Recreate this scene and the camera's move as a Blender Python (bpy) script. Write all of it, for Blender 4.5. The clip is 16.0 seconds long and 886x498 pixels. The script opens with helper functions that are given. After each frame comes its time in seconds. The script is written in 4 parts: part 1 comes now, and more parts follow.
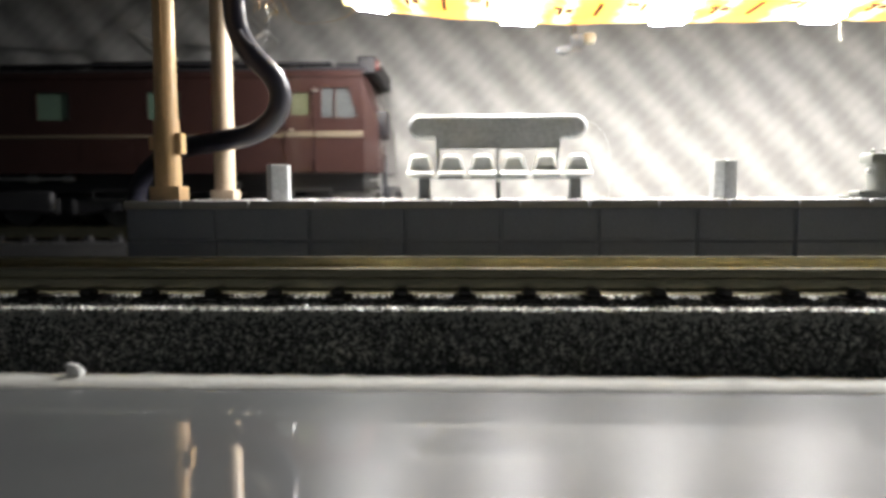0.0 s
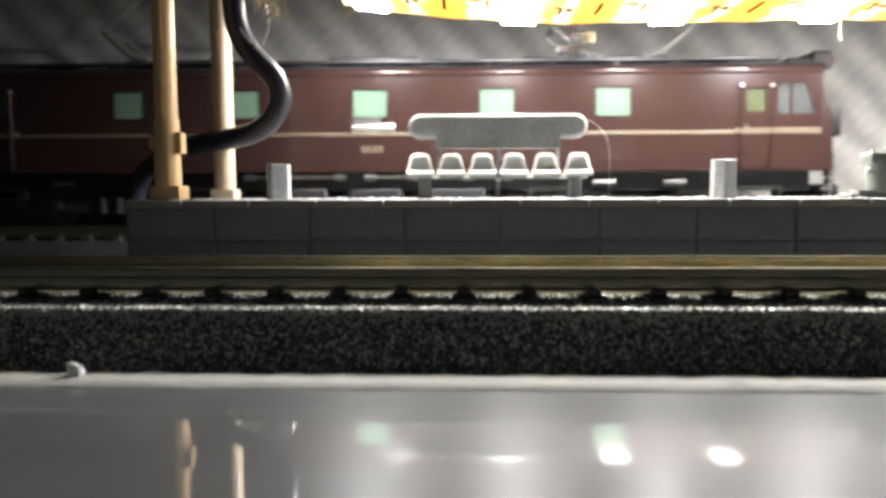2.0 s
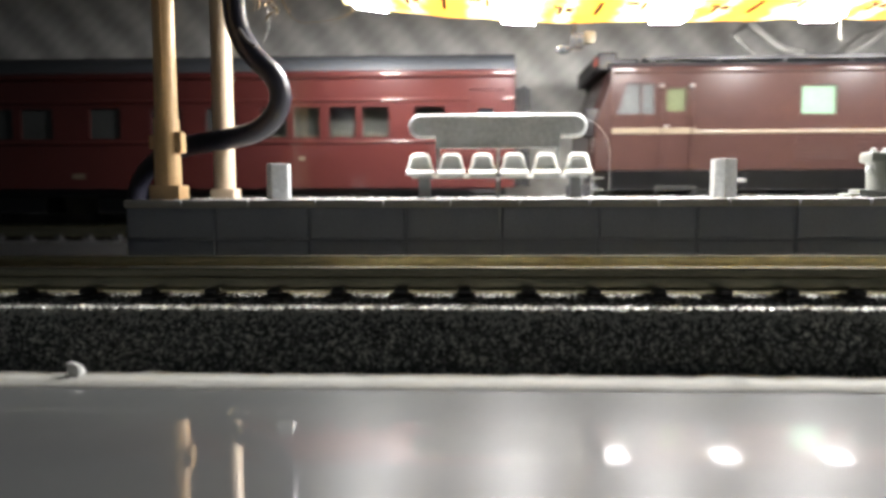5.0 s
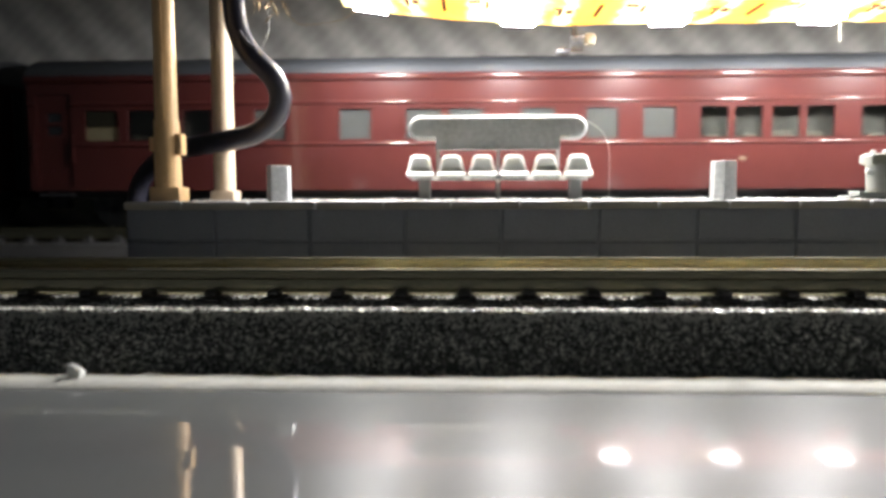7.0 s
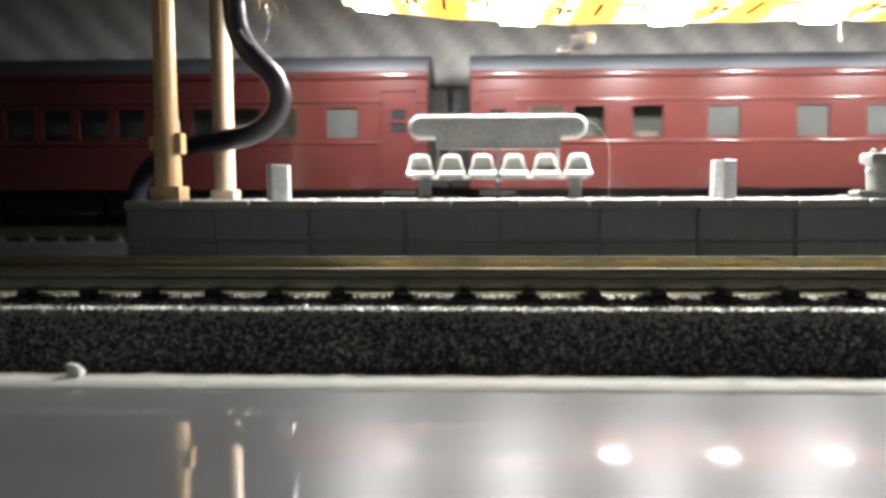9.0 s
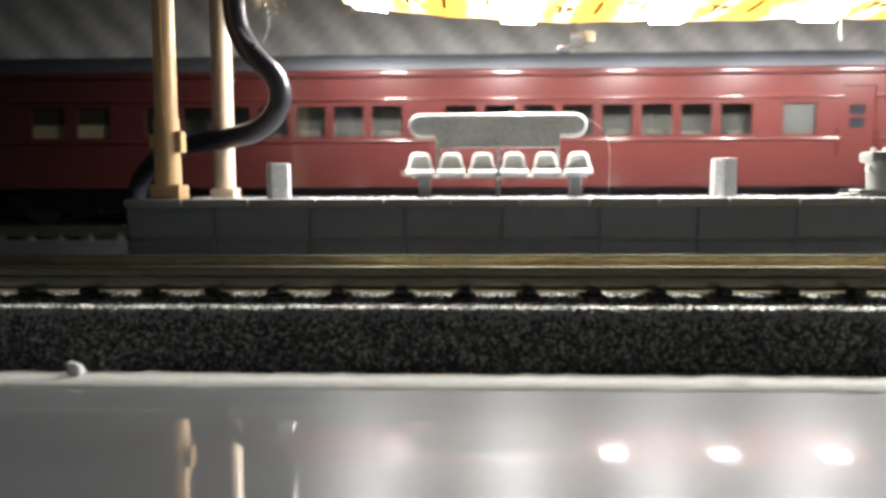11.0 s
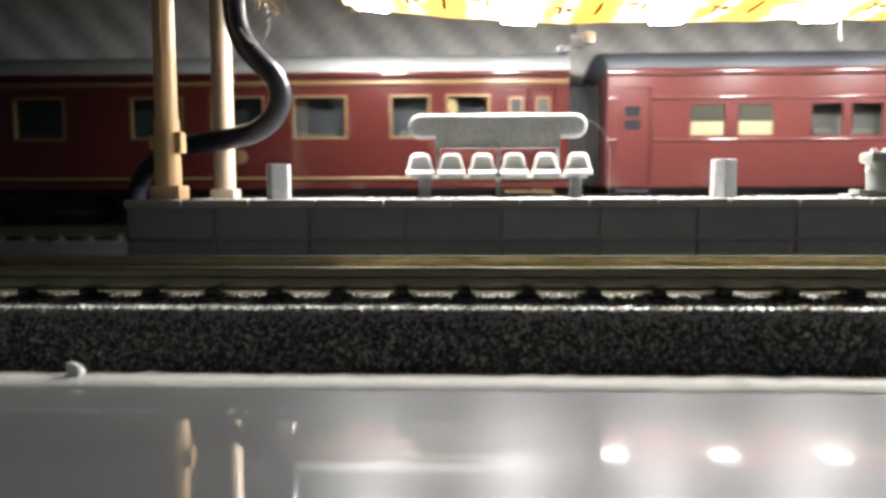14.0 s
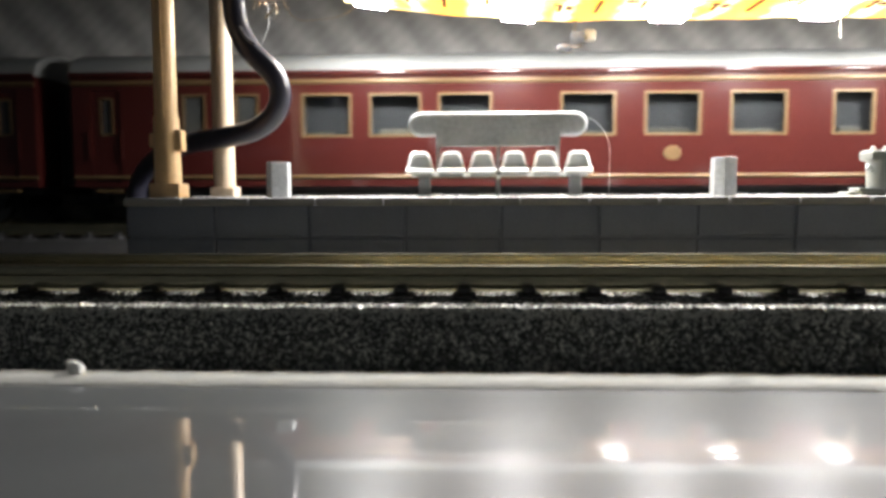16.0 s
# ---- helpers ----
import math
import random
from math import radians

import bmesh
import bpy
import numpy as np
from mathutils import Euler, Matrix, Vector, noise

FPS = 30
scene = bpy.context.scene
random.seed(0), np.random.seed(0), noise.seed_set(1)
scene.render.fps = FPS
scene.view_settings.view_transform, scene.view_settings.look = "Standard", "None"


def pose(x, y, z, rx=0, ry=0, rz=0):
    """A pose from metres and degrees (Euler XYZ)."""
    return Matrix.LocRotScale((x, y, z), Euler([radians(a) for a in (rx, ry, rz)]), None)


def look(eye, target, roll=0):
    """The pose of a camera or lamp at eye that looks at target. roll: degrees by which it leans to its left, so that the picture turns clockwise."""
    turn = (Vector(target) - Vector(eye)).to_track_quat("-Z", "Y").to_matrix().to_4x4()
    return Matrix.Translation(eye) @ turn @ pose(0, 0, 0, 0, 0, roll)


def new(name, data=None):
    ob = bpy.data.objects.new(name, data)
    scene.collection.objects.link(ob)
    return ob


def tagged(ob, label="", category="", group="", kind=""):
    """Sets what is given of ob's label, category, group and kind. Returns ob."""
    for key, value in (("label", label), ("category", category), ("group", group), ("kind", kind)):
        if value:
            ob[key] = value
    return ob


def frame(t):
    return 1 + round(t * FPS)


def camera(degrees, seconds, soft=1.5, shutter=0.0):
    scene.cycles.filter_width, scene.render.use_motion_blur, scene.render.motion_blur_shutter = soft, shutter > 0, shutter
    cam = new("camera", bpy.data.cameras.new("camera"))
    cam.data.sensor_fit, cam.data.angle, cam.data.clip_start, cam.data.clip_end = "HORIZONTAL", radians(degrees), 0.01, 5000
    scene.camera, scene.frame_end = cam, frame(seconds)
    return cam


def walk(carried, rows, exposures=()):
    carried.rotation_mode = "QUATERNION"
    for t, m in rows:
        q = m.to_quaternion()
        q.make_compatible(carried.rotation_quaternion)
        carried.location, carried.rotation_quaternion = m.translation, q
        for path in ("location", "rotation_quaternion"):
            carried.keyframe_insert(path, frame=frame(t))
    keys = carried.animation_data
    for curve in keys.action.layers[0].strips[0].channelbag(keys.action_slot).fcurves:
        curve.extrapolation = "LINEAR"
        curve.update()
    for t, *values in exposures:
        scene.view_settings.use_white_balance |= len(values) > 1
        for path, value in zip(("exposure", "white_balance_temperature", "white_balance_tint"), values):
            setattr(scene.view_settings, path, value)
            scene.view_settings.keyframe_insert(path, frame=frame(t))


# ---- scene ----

MM = 0.001065   # metres in one unit of the plan, about a millimetre: the set is an N-gauge model

# ---- camera: a phone standing on the table, sinking and rising a hair ----
cam = camera(64.94, 16.0, soft=3.0, shutter=0.5)
cam.data.dof.use_dof, cam.data.dof.focus_distance, cam.data.dof.aperture_fstop = True, 56 * MM, 40.0


def aim(down):
    """The camera's pose with its tilt lowered by that many degrees."""
    p, y = radians(-4.456 - down), radians(2.1)
    way = Vector((-math.sin(y) * math.cos(p), math.cos(y) * math.cos(p), math.sin(p)))
    eye = Vector((0, 0, 10.2 * MM))
    return look(eye, eye + way, -0.19)


PITCH = [(0, 0), (0.5, 0), (1, 1.4), (1.5, 1.3), (2, 1.1), (2.5, 1.3), (3, 1.4), (3.5, 1.6), (4, 2.8), (4.6, 2.2), (6.5, -0.2), (7, -1.5),
         (7.5, -1.5), (8, -1.3), (8.5, -0.8), (9, 0), (10.2, 1.8), (11.5, 3), (12, 1.6), (12.5, 1.5), (13, 1.0), (13.5, 1.1), (14, 1.6),
         (14.5, 2.2), (15, 2.9), (15.5, 3.1), (16, 5)]
walk(cam, [(t, aim(v * 0.0462)) for t, v in PITCH], exposures=[(0, 0.05), (3, 0.08), (4.2, 0.1), (6.5, 0.33), (9, 0.36), (11.5, 0.3), (13.5, 0.27), (16, 0.2)])

# ---- world: a dim room at night ----
world = bpy.data.worlds.new("room_dusk")
scene.world = world
world.use_nodes = True
world.node_tree.nodes["Background"].inputs[0].default_value = (0.80, 0.92, 1.0, 1)
world.node_tree.nodes["Background"].inputs[1].default_value = 0.022

LED_POWER = 515.0      # glow of each chip
STRIP_GLOW = 1.7      # glow of the silicone coat that the chips light from within


# ---- materials ----
def mat(name, col, rough=0.5, metal=0.0, var=0.2, scale=400.0, bump=0.0, coat=0.0, spec=0.5, rvar=0.0, island=False, each=0.0, sheen=0.0, coat_ior=1.6, coat_rough=0.03):
    m = bpy.data.materials.new(name)
    m.use_nodes = True
    nt = m.node_tree
    b = nt.nodes["Principled BSDF"]
    tc = nt.nodes.new("ShaderNodeTexCoord")
    n1 = nt.nodes.new("ShaderNodeTexNoise")
    n2 = nt.nodes.new("ShaderNodeTexNoise")
    n1.inputs["Scale"].default_value, n2.inputs["Scale"].default_value = scale, scale * 9
    n1.inputs["Detail"].default_value = n2.inputs["Detail"].default_value = 4
    for n in (n1, n2):
        nt.links.new(tc.outputs["Object"], n.inputs["Vector"])
    add = nt.nodes.new("ShaderNodeMath")
    add.operation = "ADD"
    nt.links.new(n1.outputs[0], add.inputs[0])
    nt.links.new(n2.outputs[0], add.inputs[1])
    rng = nt.nodes.new("ShaderNodeMapRange")
    rng.inputs["From Min"].default_value, rng.inputs["From Max"].default_value = 0.6, 1.4
    rng.inputs["To Min"].default_value, rng.inputs["To Max"].default_value = 1 - var, 1 + var
    nt.links.new(add.outputs[0], rng.inputs["Value"])
    mul = nt.nodes.new("ShaderNodeMix")
    mul.data_type, mul.blend_type = "RGBA", "MULTIPLY"
    mul.inputs["Factor"].default_value = 1.0
    mul.inputs["A"].default_value = (*col, 1)
    nt.links.new(rng.outputs[0], mul.inputs["B"])
    out = mul.outputs["Result"]
    if island or each:
        src = nt.nodes.new("ShaderNodeNewGeometry" if island else "ShaderNodeObjectInfo").outputs["Random Per Island" if island else "Random"]
        r2 = nt.nodes.new("ShaderNodeMapRange")
        if island:
            pw = nt.nodes.new("ShaderNodeMath")
            pw.operation, pw.inputs[1].default_value = "POWER", 4.0
            nt.links.new(src, pw.inputs[0])
            src = pw.outputs[0]
        r2.inputs["To Min"].default_value, r2.inputs["To Max"].default_value = 1 - (each or 0.5), (4.5 if island else 1 + (each or 0.5))
        nt.links.new(src, r2.inputs["Value"])
        m2 = nt.nodes.new("ShaderNodeMix")
        m2.data_type, m2.blend_type = "RGBA", "MULTIPLY"
        m2.inputs["Factor"].default_value = 1.0
        nt.links.new(out, m2.inputs["A"])
        nt.links.new(r2.outputs[0], m2.inputs["B"])
        out = m2.outputs["Result"]
    nt.links.new(out, b.inputs["Base Color"])
    b.inputs["Roughness"].default_value = rough
    b.inputs["Metallic"].default_value = metal
    b.inputs["Specular IOR Level"].default_value = spec
    b.inputs["Coat Weight"].default_value = coat
    b.inputs["Coat Roughness"].default_value = coat_rough
    b.inputs["Coat IOR"].default_value = coat_ior
    b.inputs["Sheen Weight"].default_value = sheen
    if rvar:
        r3 = nt.nodes.new("ShaderNodeMapRange")
        r3.inputs["From Min"].default_value, r3.inputs["From Max"].default_value = 0.6, 1.4
        r3.inputs["To Min"].default_value, r3.inputs["To Max"].default_value = max(0.02, rough - rvar), rough + rvar
        nt.links.new(add.outputs[0], r3.inputs["Value"])
        nt.links.new(r3.outputs[0], b.inputs["Roughness"])
    if bump:
        bp = nt.nodes.new("ShaderNodeBump")
        bp.inputs["Strength"].default_value, bp.inputs["Distance"].default_value = 1.0, bump * MM
        nt.links.new(add.outputs[0], bp.inputs["Height"])
        nt.links.new(bp.outputs[0], b.inputs["Normal"])
    return m


def glow(name, col, strength):
    m = bpy.data.materials.new(name)
    m.use_nodes = True
    b = m.node_tree.nodes["Principled BSDF"]
    b.inputs["Base Color"].default_value = (*col, 1)
    b.inputs["Roughness"].default_value = 0.3
    b.inputs["Emission Color"].default_value = (*col, 1)
    b.inputs["Emission Strength"].default_value = strength
    return m


def fleck(name, clear_share=0.5):
    """Thin milky flake: a share of the light passes through."""
    m = bpy.data.materials.new(name)
    m.use_nodes = True
    nt = m.node_tree
    b = nt.nodes["Principled BSDF"]
    b.inputs["Base Color"].default_value, b.inputs["Roughness"].default_value = (0.8, 0.8, 0.76, 1), 0.15
    tr = nt.nodes.new("ShaderNodeBsdfTranslucent")
    tr.inputs["Color"].default_value = (0.9, 0.9, 0.86, 1)
    mx = nt.nodes.new("ShaderNodeMixShader")
    mx.inputs[0].default_value = clear_share
    nt.links.new(b.outputs[0], mx.inputs[1])
    nt.links.new(tr.outputs[0], mx.inputs[2])
    nt.links.new(mx.outputs[0], nt.nodes["Material Output"].inputs["Surface"])
    return m


def tape_glow(name):
    """Silicone coat over amber tape, lit from within: white at the chips and the pads, deep amber between them."""
    m = glow(name, (1.0, 0.72, 0.16), STRIP_GLOW)
    nt = m.node_tree
    b = nt.nodes["Principled BSDF"]
    tc = nt.nodes.new("ShaderNodeTexCoord")
    sp = nt.nodes.new("ShaderNodeSeparateXYZ")
    nt.links.new(tc.outputs["Object"], sp.inputs[0])
    ph = nt.nodes.new("ShaderNodeMath")
    ph.operation = "MULTIPLY_ADD"
    ph.inputs[1].default_value, ph.inputs[2].default_value = 1 / (16.4 * MM), 11.1 / 16.4 + 4
    nt.links.new(sp.outputs[0], ph.inputs[0])
    vo = nt.nodes.new("ShaderNodeTexNoise")
    vo.inputs["Scale"].default_value, vo.inputs["Detail"].default_value = 330.0, 3.0
    nt.links.new(tc.outputs["Object"], vo.inputs["Vector"])
    wob = nt.nodes.new("ShaderNodeMath")
    wob.operation, wob.inputs[1].default_value = "MULTIPLY_ADD", 0.22
    nt.links.new(vo.outputs[0], wob.inputs[0])
    nt.links.new(ph.outputs[0], wob.inputs[2])
    fr = nt.nodes.new("ShaderNodeMath")
    fr.operation = "FRACT"
    nt.links.new(wob.outputs[0], fr.inputs[0])
    ramp = nt.nodes.new("ShaderNodeValToRGB")
    e = ramp.color_ramp.elements
    white, amber, deep = (1.0, 0.94, 0.66, 1), (0.95, 0.43, 0.035, 1), (0.85, 0.30, 0.02, 1)
    e[0].position, e[0].color = 0.0, white
    e[1].position, e[1].color = 1.0, white
    for at, col in ((0.24, white), (0.31, amber), (0.36, amber), (0.41, white), (0.45, white), (0.51, amber), (0.58, deep), (0.66, amber), (0.76, amber), (0.82, white)):
        ramp.color_ramp.elements.new(at).color = col
    nt.links.new(fr.outputs[0], ramp.inputs[0])
    nt.links.new(ramp.outputs[0], b.inputs["Emission Color"])
    return m


def clear(name, col, rough=0.05, weight=0.85):
    m = mat(name, col, rough, var=0.05)
    b = m.node_tree.nodes["Principled BSDF"]
    b.inputs["Transmission Weight"].default_value = weight
    b.inputs["IOR"].default_value = 1.45
    return m


def weave(name):
    """Grey twill cloth: slanting ribs broken into small stitches, with soft folds of tone."""
    m = mat(name, (0.41, 0.40, 0.375), 0.9, var=0.12, scale=60, spec=0.2)
    nt = m.node_tree
    b = nt.nodes["Principled BSDF"]
    tc = nt.nodes.new("ShaderNodeTexCoord")
    mp = nt.nodes.new("ShaderNodeMapping")
    mp.inputs["Rotation"].default_value = (0, radians(42), 0)
    nt.links.new(tc.outputs["Object"], mp.inputs["Vector"])
    rib = nt.nodes.new("ShaderNodeTexWave")
    rib.bands_direction, rib.wave_type = "X", "BANDS"
    rib.inputs["Scale"].default_value, rib.inputs["Distortion"].default_value = 50.0, 1.0
    rib.inputs["Detail"].default_value, rib.inputs["Detail Scale"].default_value = 1.0, 5.0
    nt.links.new(mp.outputs[0], rib.inputs["Vector"])
    st = nt.nodes.new("ShaderNodeTexWave")
    st.bands_direction = "Z"
    st.inputs["Scale"].default_value, st.inputs["Distortion"].default_value = 165.0, 2.5
    nt.links.new(mp.outputs[0], st.inputs["Vector"])
    sm = nt.nodes.new("ShaderNodeMath")
    sm.operation, sm.inputs[1].default_value = "MULTIPLY_ADD", 0.18
    nt.links.new(st.outputs["Fac"], sm.inputs[0])
    nt.links.new(rib.outputs["Fac"], sm.inputs[2])
    ramp = nt.nodes.new("ShaderNodeMapRange")
    ramp.inputs["From Min"].default_value, ramp.inputs["From Max"].default_value = 0.1, 1.2
    ramp.inputs["To Min"].default_value, ramp.inputs["To Max"].default_value = 0.78, 1.2
    nt.links.new(sm.outputs[0], ramp.inputs["Value"])
    old = b.inputs["Base Color"].links[0].from_socket
    mx = nt.nodes.new("ShaderNodeMix")
    mx.data_type, mx.blend_type = "RGBA", "MULTIPLY"
    mx.inputs["Factor"].default_value = 1.0
    nt.links.new(old, mx.inputs["A"])
    nt.links.new(ramp.outputs[0], mx.inputs["B"])
    nt.links.new(mx.outputs["Result"], b.inputs["Base Color"])
    bp = nt.nodes.new("ShaderNodeBump")
    bp.inputs["Strength"].default_value, bp.inputs["Distance"].default_value = 0.6, 0.4 * MM
    nt.links.new(sm.outputs[0], bp.inputs["Height"])
    nt.links.new(bp.outputs[0], b.inputs["Normal"])
    return m


SHEET = mat("glossy_grey_sheet", (0.171, 0.178, 0.178), 0.36, var=0.10, scale=260, coat=1.0, spec=0.165, coat_ior=2.6, coat_rough=0.04)
STRIP_WHITE = mat("white_fibre_edge", (0.50, 0.50, 0.46), 0.85, var=0.12, scale=500, bump=0.12)
CRUMB = mat("white_foam", (0.85, 0.85, 0.82), 0.8, var=0.08, scale=600, bump=0.05)
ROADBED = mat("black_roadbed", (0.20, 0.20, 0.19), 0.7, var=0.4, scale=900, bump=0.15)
# baseboard and far track: shade behind the platform is put into the colour
BEDSHADE = mat("shaded_roadbed", (0.02, 0.02, 0.02), 0.7, var=0.4, scale=900)
GRAIN = mat("black_ballast_grain", (0.25, 0.25, 0.23), 0.20, var=0.3, scale=900, island=True, each=0.6)
RAIL = mat("nickel_silver_rail", (0.47, 0.43, 0.30), 0.22, metal=1.0, var=0.04, scale=120)
SLEEPER = mat("black_plastic_sleeper", (0.020, 0.020, 0.021), 0.45, var=0.3, scale=700, each=0.2)
STONE = mat("grey_moulded_platform", (0.155, 0.178, 0.255), 0.55, var=0.12, scale=350, bump=0.03, each=0.06)
COPING = mat("pale_grey_coping", (0.25, 0.25, 0.26), 0.5, var=0.12, scale=350, bump=0.04, each=0.07)
DECK = mat("dusty_platform_deck", (0.25, 0.25, 0.24), 0.75, var=0.25, scale=500, bump=0.10)
TAN = mat("tan_plastic_column", (0.74, 0.50, 0.26), 0.42, var=0.10, scale=200, bump=0.02)
CREAM = mat("pale_cream_column", (0.47, 0.38, 0.28), 0.45, var=0.10, scale=200, bump=0.02)
GREY = mat("light_grey_plastic", (0.62, 0.64, 0.62), 0.38, var=0.08, scale=500, bump=0.015)
DGREY = mat("mid_grey_plastic", (0.40, 0.42, 0.42), 0.36, var=0.26, scale=220, bump=0.05, rvar=0.10)
SEATP = mat("pale_seat_plastic", (0.78, 0.80, 0.78), 0.31, var=0.06, scale=500, bump=0.012)
BENCHLEG = mat("dark_grey_leg_plastic", (0.16, 0.17, 0.17), 0.45, var=0.12, scale=500)
STANDG = mat("dull_grey_stand_plastic", (0.22, 0.23, 0.21), 0.5, var=0.12, scale=500, bump=0.02)
CABLE = mat("black_cable_sleeve", (0.018, 0.018, 0.028), 0.35, var=0.25, scale=500, bump=0.03)
FRAY = mat("frayed_grey_sleeve", (0.10, 0.10, 0.11), 0.6)
COPPER = mat("thin_copper_wire", (0.36, 0.26, 0.13), 0.35, metal=0.7, var=0.2)
THREAD = mat("pale_thread", (0.6, 0.6, 0.58), 0.6)
TAPE = tape_glow("amber_led_tape")
CHIP = glow("lit_led_chip", (0.99, 0.97, 0.97), LED_POWER)
PRINT = mat("dark_amber_print", (0.20, 0.09, 0.02), 0.6)
RESISTOR = mat("brown_resistor", (0.28, 0.12, 0.03), 0.5)
CLEARP = clear("clear_plastic_clip", (0.6, 0.62, 0.66), 0.10, 0.95)
GLINT = fleck("milky_mineral_fleck")
PALEGRAIN = mat("pale_ballast_grain", (0.86, 0.85, 0.78), 0.3, var=0.1, scale=600)
CRESTFLAKE = fleck("clear_crest_flake", 0.85)
CLOTH = weave("grey_twill_cloth")
BROWN = mat("brown_loco_paint", (0.025, 0.0122, 0.0106), 0.32, var=0.12, scale=90, coat=0.5, spec=0.16, coat_rough=0.11, coat_ior=1.42)
RED = mat("maroon_coach_paint", (0.042, 0.0104, 0.0095), 0.34, var=0.10, scale=90, coat=0.7, spec=0.16, coat_rough=0.07, coat_ior=1.42)
MAROON = mat("dark_maroon_coach_paint", (0.032, 0.0060, 0.0050), 0.32, var=0.10, scale=90, coat=0.7, spec=0.16, coat_rough=0.07, coat_ior=1.42)
ROOFG = mat("grey_roof", (0.030, 0.033, 0.038), 0.6, var=0.15, scale=150, bump=0.02)
ROOFP = mat("pale_grey_roof", (0.14, 0.145, 0.14), 0.55, var=0.12, scale=150, bump=0.02)
ROOFB = mat("dark_loco_roof", (0.020, 0.019, 0.021), 0.5, var=0.25, scale=200, bump=0.02)
BLACK = mat("black_underframe", (0.016, 0.016, 0.018), 0.45, var=0.3, scale=400)
STEEL = mat("bright_steel", (0.62, 0.62, 0.60), 0.28, metal=1.0, var=0.1)
PANTO = mat("silver_pantograph", (0.36, 0.35, 0.32), 0.38, metal=0.6, var=0.1)
GOLD = mat("gold_lining", (0.095, 0.062, 0.028), 0.38, metal=0.3, var=0.1)
CREAMLINE = mat("worn_cream_band", (0.095, 0.076, 0.052), 0.4, var=0.15, scale=200)
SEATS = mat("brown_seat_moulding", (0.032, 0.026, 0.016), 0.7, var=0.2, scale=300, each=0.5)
PANE = clear("coach_window_glass", (0.55, 0.58, 0.56), 0.04, 1.0)
DOORGLASS = mat("dim_door_glass", (0.03, 0.03, 0.03), 0.12)
DARKGLASS = mat("dark_glass_pane", (0.012, 0.013, 0.015), 0.08, var=0.1, coat=0.4)
GREYGLASS = mat("frosted_grey_pane", (0.034, 0.036, 0.035), 0.22, var=0.2, scale=250)
LITGLASS = mat("cream_blind_pane", (0.14, 0.122, 0.075), 0.3, var=0.25, scale=250)
GREENGLASS = mat("pale_green_pane", (0.105, 0.165, 0.12), 0.15, var=0.10, scale=250, coat=0.3)
# darker than the underframe black, for the visor and lamp housing
DEEPBLACK = mat("deep_black_paint", (0.007, 0.006, 0.007), 0.5, var=0.3, scale=300, spec=0.2)
BELLOWS = mat("black_gangway_bellows", (0.010, 0.010, 0.011), 0.7, var=0.3)
WHITEM = mat("white_marking", (0.75, 0.75, 0.72), 0.5)
LAMPRED = mat("red_tail_lens", (0.13, 0.022, 0.014), 0.2)


# ---- mesh tools (plan units) ----
def bx(bm, x0, x1, y0, y1, z0, z1, bev=0.0, seg=1):
    r = bmesh.ops.create_cube(bm, size=1.0)
    vs = r["verts"]
    for v in vs:
        v.co = Vector((x0 if v.co.x < 0 else x1, y0 if v.co.y < 0 else y1, z0 if v.co.z < 0 else z1))
    if bev:
        es = list({e for v in vs for e in v.link_edges})
        bmesh.ops.bevel(bm, geom=es, offset=bev, segments=seg, affect="EDGES", profile=0.5)


def cyl(bm, a, b, r0, r1=None, n=12):
    a, b = Vector(a), Vector(b)
    r1 = r0 if r1 is None else r1
    d = b - a
    q = d.to_track_quat("Z", "Y").to_matrix().to_4x4()
    bmesh.ops.create_cone(bm, cap_ends=True, segments=n, radius1=r0, radius2=r1, depth=d.length, matrix=Matrix.Translation((a + b) / 2) @ q)


def prism(bm, prof, x0, x1):
    """A closed outline of (y, z), drawn out from x0 to x1."""
    A = [bm.verts.new((x0, y, z)) for y, z in prof]
    B = [bm.verts.new((x1, y, z)) for y, z in prof]
    n = len(prof)
    for i in range(n):
        bm.faces.new((A[i], A[(i + 1) % n], B[(i + 1) % n], B[i]))
    bm.faces.new(A[::-1])
    bm.faces.new(B)


def slab(bm, prof, y0, y1):
    """A closed outline of (x, z), given depth from y0 to y1."""
    A = [bm.verts.new((x, y0, z)) for x, z in prof]
    B = [bm.verts.new((x, y1, z)) for x, z in prof]
    n = len(prof)
    for i in range(n):
        bm.faces.new((A[i], B[i], B[(i + 1) % n], A[(i + 1) % n]))
    bm.faces.new(A)
    bm.faces.new(B[::-1])


